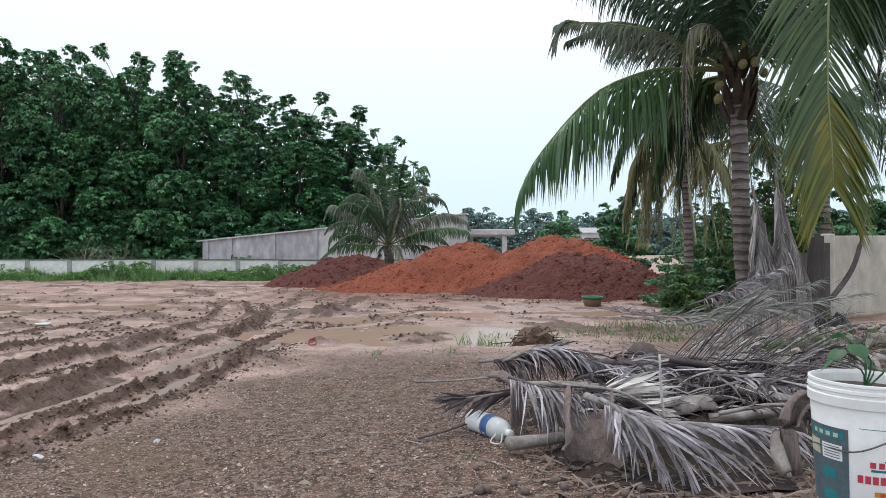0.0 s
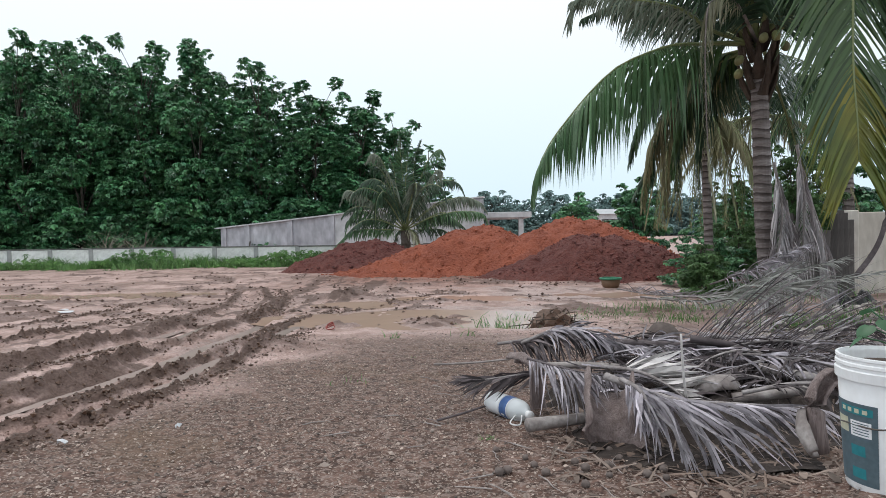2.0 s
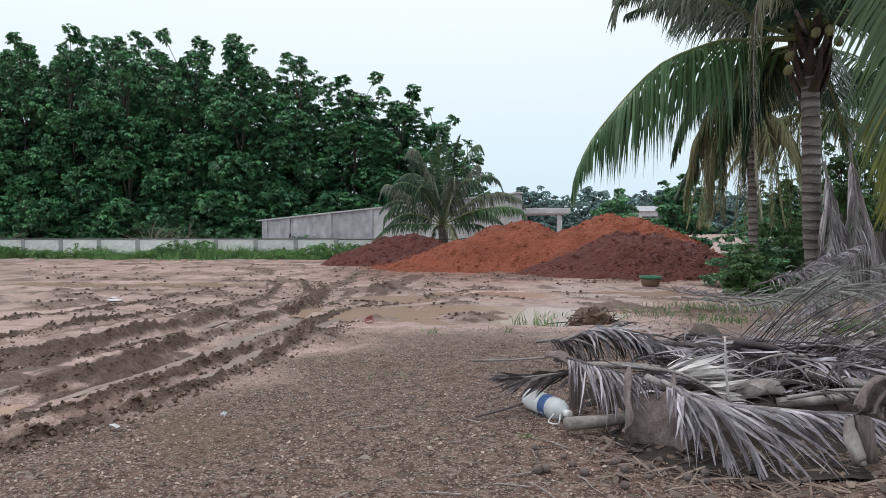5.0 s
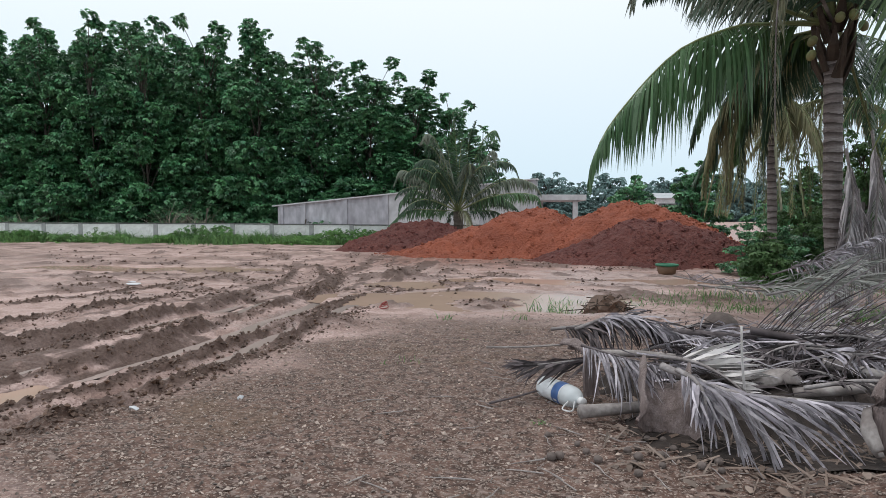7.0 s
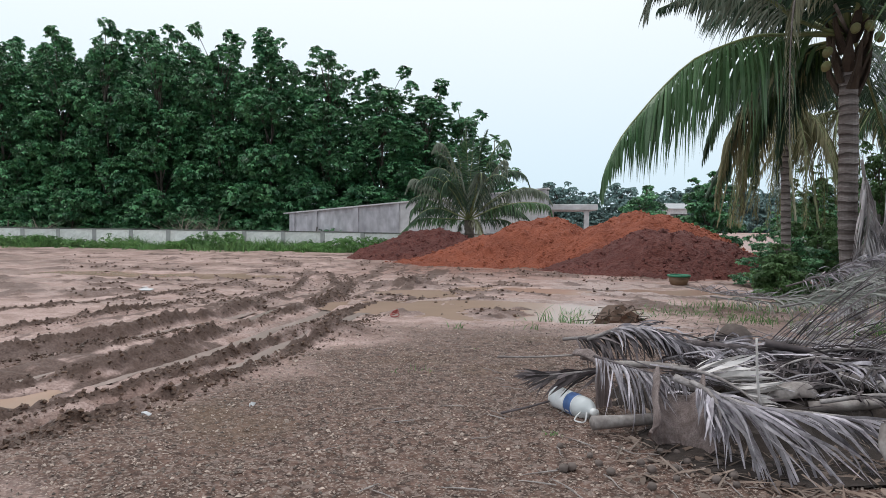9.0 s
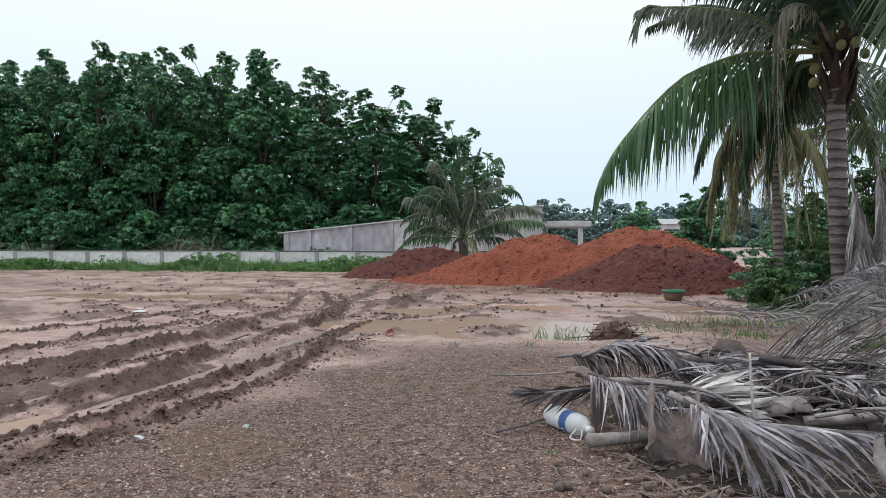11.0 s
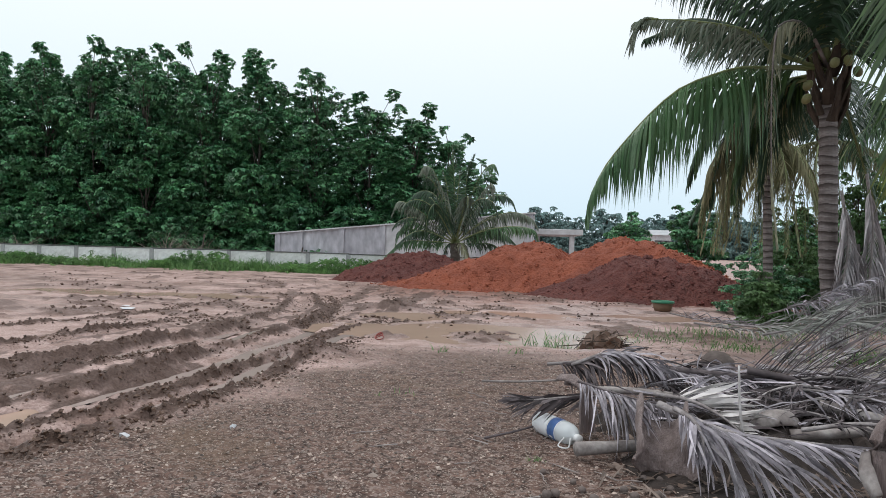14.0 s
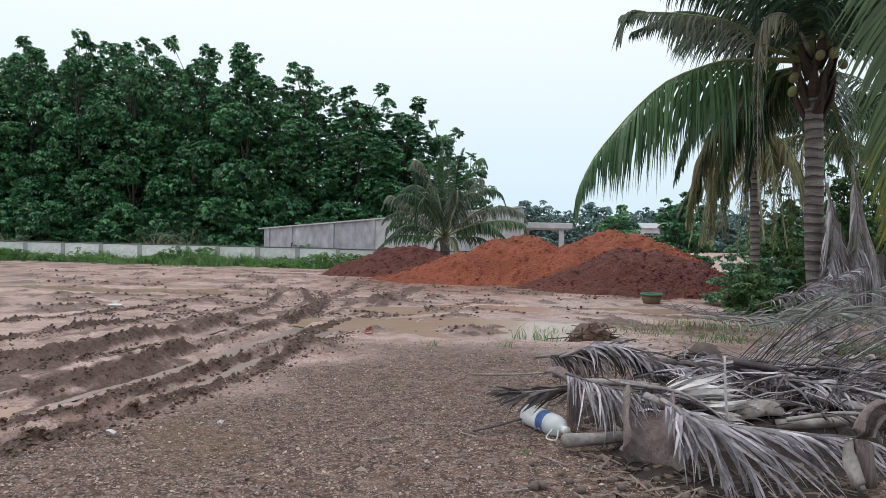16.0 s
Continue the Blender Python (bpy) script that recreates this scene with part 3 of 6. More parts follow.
soil_pile("low pile of dark maroon laterite soil on the yard", [(-3.3, 24.3, 1.12, 2.6, 2.2), (-5.0, 24.0, 0.5, 1.4, 1.4)], M_MAROON, M_CLUMP_M, 5)
soil_pile("long pile of bright orange laterite soil", [(1.0, 22.0, 1.56, 2.3, 2.4), (0.1, 21.9, 1.38, 2.4, 2.2), (-0.9, 21.6, 1.0, 2.4, 1.9), (-2.2, 21.3, 0.5, 1.7, 1.3)], M_ORANGE, M_CLUMP_O, 25)
soil_pile("tall pile of orange laterite soil behind a maroon one", [(3.5, 21.6, 1.72, 2.6, 2.8), (4.4, 21.5, 1.7, 2.5, 2.8), (2.4, 21.2, 1.3, 2.0, 2.2), (5.4, 21.2, 1.05, 2.0, 2.0)], M_ORANGE, M_CLUMP_O, 45)
soil_pile("pile of dark maroon laterite soil tipped against an orange pile", [(3.7, 19.7, 1.24, 2.5, 2.6), (4.4, 19.6, 1.2, 2.3, 2.5), (2.2, 18.9, 0.62, 1.7, 1.3), (5.4, 19.0, 0.72, 1.6, 1.5)], M_MAROON, M_CLUMP_M, 65)


# ---- boundary wall behind the yard ----
def boundary_wall(y, x0, x1, height):
    wall = thing("boundary_wall", "low whitewashed concrete boundary wall with black-stained coping", "wall", kind="structure")
    z0, bay = float(fall(np.array(-8.0), np.array(y))) - 0.15, 1.85
    n = int((x1 - x0) / bay)
    panel = from_lists("panel", *box(-bay / 2, bay / 2, -0.05, 0.05, 0, height + 0.15, 0.008), M_WHITEWASH)
    post = from_lists("post", *box(-0.1, 0.1, -0.085, 0.085, 0, height + 0.17, 0.012), M_POST)
    cap = from_lists("coping", *box(-bay / 2, bay / 2, -0.09, 0.09, 0, 0.045, 0.008), M_COPING)
    rng = random.Random(3)
    for i in range(n + 1):
        x = x0 + i * bay
        for nm, me, dx, dz in (("panel", panel, bay / 2, 0), ("post", post, 0, 0.003), ("coping", cap, bay / 2, height + 0.152)):
            ob = new(nm, me)
            ob.parent = wall
            ob.location = (x + dx, y + (0.004 if nm == "coping" else 0), z0 + dz + rng.uniform(-0.012, 0.012))
    return wall


boundary_wall(29.0, -46.0, 3.0, 0.82)


# ---- fronds ----
def frond_shapes(pts, length, n=60, droop=0.9, sweep=0.6, lift=0.15, width=0.035, rng=random, bend=4, bare=0.14, gone=0.0, up=(0, 0, 1),
                 thick=0.02, sides=(1, -1), taper=0.55, jitter=0.12, fold=0.0, ragged=0.85, twist=0.25, until=1.0, tilt=0.5, wild=0.25, curl=0.0):
    """A palm frond: the midrib along pts and its two rows of leaflets, each a narrow strip that bends under its own weight."""
    path = smooth_path(pts, 40)
    rib = tube(path[::2], [thick * (1 - 0.85 * i / 20) + 0.003 for i in range(21)], 6, 0.7)
    vs, fs = [], []
    upv = Vector(up)
    down = Vector((0, 0, -1))
    for i in range(n):
        t = bare + (until - bare) * (i + rng.uniform(-0.2, 0.2)) / n
        t = min(max(t, 0.02), 0.999)
        k = min(int(t * 40), 39)
        p = path[k].lerp(path[k + 1], t * 40 - k)
        d = (path[k + 1] - path[k]).normalized()
        s = d.cross(upv)
        s = s.normalized() if s.length > 0.05 else d.cross(Vector((0.3, 1, 0.1))).normalized()
        u = s.cross(d).normalized()
        prof = (0.55 + 0.45 * math.sin(math.pi * min(1, t * 1.25))) * (1 - taper * max(0, t - 0.55) / 0.45)
        for side in sides:
            if rng.random() < gone:
                continue
            le = length * prof * rng.uniform(ragged, 1.1)
            v = (s * side + d * (sweep + 0.5 * t) + u * (lift + fold) + Vector([rng.uniform(-jitter, jitter) for _ in range(3)])).normalized()
            w = width * (0.7 + 0.3 * prof)
            q, g0 = p.copy(), len(vs)
            dr = droop * rng.uniform(1 - wild, 1 + wild)
            spin = rng.gauss(0, twist)
            for j in range(bend + 1):
                f = j / bend
                c = d * 0.8 + s * side * 0.15 * min(1, tilt * 4) + u * tilt
                c = (c - v * c.dot(v))
                c = c.normalized() if c.length > 1e-4 else d
                c = c * math.cos(spin * (0.4 + f)) + v.cross(c) * math.sin(spin * (0.4 + f))
                ww = w * (0.55 + 0.9 * f * (1 - f) * 2) * (1.0 if f < 0.6 else max(0.05, (1 - f) / 0.4))
                vs += [q - c * ww / 2, q + c * ww / 2]
                v = (v + down * dr * 1.4 / bend + (Vector([rng.uniform(-curl, curl) for _ in range(3)]) if curl else Vector())).normalized()
                q = q + v * (le / bend)
            fs += [(g0 + 2 * j, g0 + 2 * j + 1, g0 + 2 * j + 3, g0 + 2 * j + 2) for j in range(bend)]
    return rib, (vs, fs)


def frond(parent, pts, length, leaf, rib_mat, label="", **kw):
    rib, leaves = frond_shapes(pts, length, **kw)
    ob = part("frond", rib, rib_mat, parent, label, True)
    part("foliage", leaves, leaf, ob, kind="stuff")
    return ob


def arc(base, heading, length, rise, sag, bow=0.0):
    """The way of a frond's midrib: out along a heading, up by rise and then down by sag."""
    h, c = radians(heading), Vector(base)
    out = []
    for i in range(6):
        t = i / 5
        b = bow * t * t
        out.append(c + Vector((math.cos(h + b) * length * t * (1 - 0.16 * t * t), math.sin(h + b) * length * t * (1 - 0.16 * t * t), rise * t * 1.5 - (rise * 0.5 + sag) * t ** 2.2)))
    return out


def palm_trunk(palm, pts, r0, r1, rings=26, flare=1.5, bark=None):
    path = smooth_path(pts, rings * 3)
    radii = []
    for i in range(len(path)):
        t = i / (len(path) - 1)
        r = r0 + (r1 - r0) * t
        r *= 1 + (flare - 1) * max(0, 1 - t * 5) ** 2
        radii.append(r * (1.05, 1.0, 0.965)[(i + i // 7) % 3] * (1 + 0.025 * math.sin(i * 1.7)))
    return part("trunk", tube(path, radii, 16), bark or M_PALM_BARK, palm, "grey trunk with ring scars")


def fibre_crown(palm, c, r, h, rng):
    """Old leaf bases and fibre round the top of the trunk."""
    for k in range(24):
        a = k * 2.4
        z = h * (k / 24)
        b = Vector(c) + Vector((math.cos(a) * r * 0.6, math.sin(a) * r * 0.6, z - h * 0.55))
        e = b + Vector((math.cos(a) * r * rng.uniform(0.8, 1.6), math.sin(a) * r * rng.uniform(0.8, 1.6), h * 0.45 + rng.uniform(-0.1, 0.15)))
        part("leaf_base", tube([b, (b + e) / 2 + Vector((math.cos(a) * 0.03, math.sin(a) * 0.03, -0.02)), e], [r * 0.5, r * 0.42, r * 0.14], 7, 0.5), M_FIBRE, palm, "brown fibrous leaf base")


# the main coconut palm
def main_palm():
    rng = random.Random(11)
    palm = thing("coconut_palm", "coconut palm with ringed grey trunk and green coconuts", "palm tree", "coconut palms")
    top = Vector((3.58, 8.0, 3.05))
    palm_trunk(palm, [(3.8, 8.0, -0.3), (3.68, 8.0, 0.5), (3.63, 8.0, 1.1), (3.61, 8.0, 1.9), (3.58, 8.0, 2.75)], 0.104, 0.096, 34)
    fibre_crown(palm, (3.58, 8.0, 3.0), 0.135, 0.95, rng)
    hub = top + Vector((0, 0, 0.1))
    green = dict(n=110, rng=rng, bend=5, width=0.031, thick=0.032, jitter=0.16, ragged=0.7)
    for heading, le, rise, sag in ((180, 2.2, 1.5, -0.3), (225, 1.8, 1.6, -0.4)):
        frond(palm, arc(hub, heading, le, rise, sag, rng.uniform(-0.2, 0.2)), 0.75, M_PALM_DEEP, M_RACHIS, "short deep green frond", droop=1.4, sweep=0.4, lift=0.0, **green)
    # the long arching frond over the piles, its blades hanging like a curtain
    frond(palm, [hub, (3.2, 7.9, 3.17), (2.83, 7.8, 3.13), (2.5, 7.7, 3.1), (2.17, 7.6, 2.99), (1.8, 7.55, 2.82), (1.48, 7.5, 2.53), (1.24, 7.5, 2.25), (1.02, 7.45, 1.96), (0.87, 7.45, 1.65), (0.83, 7.45, 1.44)], 1.32,
          M_PALM_LEAF, M_RACHIS, "long arching green frond", droop=2.5, sweep=0.3, lift=0.0, n=150, rng=rng, bend=6, width=0.027, thick=0.03, jitter=0.14, ragged=0.75, taper=0.62, bare=0.2)
    # the stiff pale one above it, its tip broken over
    frond(palm, [hub, (2.96, 7.8, 3.28), (2.56, 7.7, 3.51), (2.04, 7.6, 3.58), (1.56, 7.6, 3.61), (1.3, 7.6, 3.58)], 0.62, M_PALM_DULL, M_RACHIS, "stiff pale grey-green frond with a snapped tip",
          droop=1.7, sweep=0.45, lift=0.05, n=80, rng=rng, bend=5, width=0.021, thick=0.03, jitter=0.22, ragged=0.6, bare=0.25)
    frond(palm, [(1.56, 7.6, 3.61), (1.42, 7.6, 3.62), (1.33, 7.6, 3.5), (1.3, 7.6, 3.3)], 0.42, M_PALM_DULL, M_RACHIS, "snapped frond tip", droop=1.2, n=20, rng=rng, width=0.024, sweep=0.9)
    frond(palm, [hub, (3.0, 8.3, 3.6), (2.5, 8.5, 3.85), (2.0, 8.6, 3.85), (1.6, 8.6, 3.7)], 0.6, M_PALM_DEEP, M_RACHIS, "slender deep green frond", droop=1.8, sweep=0.4, lift=0.05, n=90, rng=rng, bend=5, width=0.022, jitter=0.2, ragged=0.6)
    # a dead one hanging straight down
    frond(palm, [hub, (3.1, 7.5, 3.5), (2.82, 7.45, 3.5), (2.74, 7.4, 3.2), (2.73, 7.4, 2.6), (2.76, 7.4, 1.8), (2.84, 7.4, 1.1)], 0.42, M_WITHER, M_STALK, "withered frond hanging down", droop=2.6, sweep=0.9, lift=-0.2, n=90, rng=rng, bend=5, width=0.022, jitter=0.2, ragged=0.5)
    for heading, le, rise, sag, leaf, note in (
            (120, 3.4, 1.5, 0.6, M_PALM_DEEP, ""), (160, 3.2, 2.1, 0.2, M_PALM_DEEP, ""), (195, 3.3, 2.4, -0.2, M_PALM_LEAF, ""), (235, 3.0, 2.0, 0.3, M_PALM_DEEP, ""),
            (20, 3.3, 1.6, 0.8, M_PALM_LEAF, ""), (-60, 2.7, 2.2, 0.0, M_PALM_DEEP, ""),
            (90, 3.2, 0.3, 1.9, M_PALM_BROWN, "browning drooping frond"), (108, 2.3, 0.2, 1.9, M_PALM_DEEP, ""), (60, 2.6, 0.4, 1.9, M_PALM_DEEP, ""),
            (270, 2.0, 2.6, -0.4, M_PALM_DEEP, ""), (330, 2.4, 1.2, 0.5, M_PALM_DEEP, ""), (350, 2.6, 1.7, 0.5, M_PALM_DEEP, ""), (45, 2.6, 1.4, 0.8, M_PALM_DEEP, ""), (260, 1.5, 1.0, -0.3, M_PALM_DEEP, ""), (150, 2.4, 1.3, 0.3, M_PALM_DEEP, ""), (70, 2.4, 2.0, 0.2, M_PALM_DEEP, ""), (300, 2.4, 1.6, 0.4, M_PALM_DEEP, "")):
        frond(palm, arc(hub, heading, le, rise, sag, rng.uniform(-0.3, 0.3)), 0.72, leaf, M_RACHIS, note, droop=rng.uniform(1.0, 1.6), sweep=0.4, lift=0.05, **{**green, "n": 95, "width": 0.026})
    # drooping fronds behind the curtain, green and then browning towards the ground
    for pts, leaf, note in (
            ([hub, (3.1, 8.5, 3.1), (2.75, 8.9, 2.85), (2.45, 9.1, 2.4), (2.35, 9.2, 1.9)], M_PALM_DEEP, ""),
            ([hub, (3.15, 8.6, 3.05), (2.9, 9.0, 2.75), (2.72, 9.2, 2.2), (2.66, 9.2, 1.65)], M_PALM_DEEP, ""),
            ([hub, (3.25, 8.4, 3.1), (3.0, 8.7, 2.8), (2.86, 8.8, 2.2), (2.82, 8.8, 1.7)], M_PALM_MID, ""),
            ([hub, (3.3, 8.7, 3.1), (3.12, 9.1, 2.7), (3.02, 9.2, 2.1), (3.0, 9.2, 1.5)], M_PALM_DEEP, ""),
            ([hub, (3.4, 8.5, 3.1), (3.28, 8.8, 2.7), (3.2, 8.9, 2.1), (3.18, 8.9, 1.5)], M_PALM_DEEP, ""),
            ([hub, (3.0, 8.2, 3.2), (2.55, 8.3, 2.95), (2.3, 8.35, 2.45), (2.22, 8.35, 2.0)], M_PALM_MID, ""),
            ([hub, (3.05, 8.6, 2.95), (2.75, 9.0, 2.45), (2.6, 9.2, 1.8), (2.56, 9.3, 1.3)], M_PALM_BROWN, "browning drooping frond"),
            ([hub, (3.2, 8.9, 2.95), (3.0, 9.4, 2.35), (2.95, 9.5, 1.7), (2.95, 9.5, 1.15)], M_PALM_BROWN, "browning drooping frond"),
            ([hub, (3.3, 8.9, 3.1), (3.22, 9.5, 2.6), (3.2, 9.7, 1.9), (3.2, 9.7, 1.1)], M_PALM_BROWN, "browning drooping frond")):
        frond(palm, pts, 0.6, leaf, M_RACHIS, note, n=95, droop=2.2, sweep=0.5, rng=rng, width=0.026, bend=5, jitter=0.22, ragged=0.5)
    # dead skirts leaning on the trunk
    for pts in ([(3.66, 7.8, 1.75), (3.7, 7.7, 1.2), (3.6, 7.6, 0.7), (3.35, 7.45, 0.2)], [(3.95, 7.85, 1.95), (3.98, 7.75, 1.3), (3.9, 7.65, 0.6), (3.8, 7.5, 0.05)],
                [(3.8, 7.8, 1.3), (3.75, 7.65, 0.8), (3.55, 7.5, 0.4), (3.2, 7.3, 0.1)], [(4.1, 7.9, 1.4), (4.2, 7.8, 0.9), (4.25, 7.7, 0.4), (4.3, 7.6, 0.0)]):
        frond(palm, pts, 0.6, M_DEAD_PALE, M_STALK, "dry grey frond leaning on the trunk", n=120, droop=2.4, sweep=0.8, rng=rng, width=0.022, bare=0.1, ragged=0.5, jitter=0.2)
    for dx, dy, dz in ((-0.06, -0.26, 0.12), (0.08, -0.27, 0.14), (-0.28, -0.12, -0.1), (0.24, -0.15, 0.05), (-0.26, -0.05, -0.24)):
        shape = lathe([(0.001, -0.085), (0.04, -0.072), (0.066, -0.026), (0.068, 0.018), (0.05, 0.062), (0.02, 0.085), (0.001, 0.09)], 14)
        ob = part("coconut", shape, M_COCONUT, palm, "green coconut", True)
        ob.location = top + Vector((dx, dy, dz))
        ob.scale = (0.74, 0.74, 0.74)
        ob.rotation_euler = (rng.uniform(-0.5, 0.5), rng.uniform(-0.5, 0.5), 0)
    return palm


main_palm()


def near_palm():
    """The palm at the yard's edge whose hanging frond crosses the view."""
    rng = random.Random(12)
    palm = thing("coconut_palm", "coconut palm with a yellow-green frond over the rubbish", "palm tree", "coconut palms")
    palm_trunk(palm, [(4.35, 6.0, -0.2), (4.3, 6.0, 0.6), (4.22, 6.0, 1.6), (4.2, 6.0, 2.6), (4.2, 6.0, 3.9)], 0.16, 0.13)
    hub = Vector((4.2, 6.0, 4.1))
    fibre_crown(palm, (4.2, 6.0, 3.95), 0.16, 0.6, rng)
    way = [hub, (3.7, 5.6, 4.35), (3.1, 5.1, 4.0), (2.85, 4.85, 3.1), (2.80, 4.8, 2.2), (2.82, 4.78, 1.72), (2.83, 4.78, 1.45)]
    look_of = dict(droop=0.55, sweep=0.7, lift=0.0, rng=rng, width=0.027, bend=5, taper=0.05, up=(0.1, -1, 0.1), jitter=0.08, twist=0.2, tilt=0.08)
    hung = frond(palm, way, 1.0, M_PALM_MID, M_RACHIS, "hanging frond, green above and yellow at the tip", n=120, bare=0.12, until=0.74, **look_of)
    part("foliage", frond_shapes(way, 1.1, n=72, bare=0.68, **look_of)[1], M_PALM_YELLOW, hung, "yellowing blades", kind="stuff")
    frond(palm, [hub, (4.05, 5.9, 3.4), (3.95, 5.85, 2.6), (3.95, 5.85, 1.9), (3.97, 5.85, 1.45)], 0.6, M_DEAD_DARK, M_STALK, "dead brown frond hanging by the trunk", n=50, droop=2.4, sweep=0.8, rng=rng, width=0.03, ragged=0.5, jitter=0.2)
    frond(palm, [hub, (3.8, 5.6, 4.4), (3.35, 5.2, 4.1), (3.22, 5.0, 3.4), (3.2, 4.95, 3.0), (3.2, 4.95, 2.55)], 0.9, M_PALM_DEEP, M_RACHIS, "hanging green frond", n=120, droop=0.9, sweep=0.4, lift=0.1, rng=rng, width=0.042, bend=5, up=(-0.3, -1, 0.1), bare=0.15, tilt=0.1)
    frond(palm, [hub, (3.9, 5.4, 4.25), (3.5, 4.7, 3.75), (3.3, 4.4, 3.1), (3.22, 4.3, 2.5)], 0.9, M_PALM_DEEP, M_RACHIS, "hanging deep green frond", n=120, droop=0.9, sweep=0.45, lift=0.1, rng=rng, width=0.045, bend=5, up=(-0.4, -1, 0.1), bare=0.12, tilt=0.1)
    frond(palm, [hub, (4.0, 6.4, 4.3), (3.75, 6.6, 3.9), (3.65, 6.7, 3.2), (3.7, 6.7, 2.6)], 0.8, M_PALM_LEAF, M_RACHIS, "hanging green frond", n=80, droop=1.2, sweep=0.4, lift=0.1, rng=rng, width=0.042, up=(-0.2, -1, 0.1))
    for heading, le, rise, sag in ((200, 2.6, 1.5, 0.5), (160, 3.0, 1.6, 0.8), (120, 3, 1.4, 0.9), (60, 3, 1.5, 0.8), (0, 3, 1.5, 0.8), (-60, 3, 1.5, 0.8), (250, 2.4, 2.2, 0.2)):
        frond(palm, arc(hub, heading, le, rise, sag, rng.uniform(-0.3, 0.3)), 0.75, M_PALM_LEAF, M_RACHIS, n=70, droop=1.2, sweep=0.4, rng=rng, width=0.045)
    return palm


near_palm()


def back_palm(x, y, z, seed, leaf, lean, label, count=13, reach=2.5, base_r=0.11, sagging=1.6):
    rng = random.Random(seed)
    palm = thing("coconut_palm", label, "palm tree", "coconut palms")
    g = on_ground(x, y)
    palm_trunk(palm, [(x + lean, y, g - 0.2), (x + lean * 0.6, y, g + (z - g) * 0.35), (x + lean * 0.2, y, g + (z - g) * 0.7), (x, y, z)], base_r, base_r * 0.85, 16, 1.3)
    fibre_crown(palm, (x, y, z - 0.1), base_r, 0.5, rng)
    for k in range(count):
        low = k % 2
        frond(palm, arc((x, y, z + 0.05), k * 360 / count + rng.uniform(-12, 12), reach * rng.uniform(0.85, 1.1), 0.25 if low else 1.1, sagging if low else 0.7, rng.uniform(-0.3, 0.3)),
              0.55, leaf if low and k % 4 else M_PALM_DEEP, M_RACHIS, n=60, droop=1.9, sweep=0.4, rng=rng, width=0.027, bend=4, ragged=0.6, jitter=0.2)
    return palm


back_palm(4.6, 12.5, 3.0, 21, M_PALM_BROWN, 0.1, "coconut palm with browning drooping fronds in the row", 34, 1.25, 0.085, 2.3)
back_palm(6.2, 13.8, 3.2, 22, M_PALM_BROWN, 0.2, "coconut palm with dark green drooping fronds in the row", 20, 1.9, 0.11, 2.2)
back_palm(7.6, 13.2, 3.6, 23, M_PALM_LEAF, 0.1, "coconut palm with dark green fronds by the side wall", 18, 2.4, 0.11, 2.0)


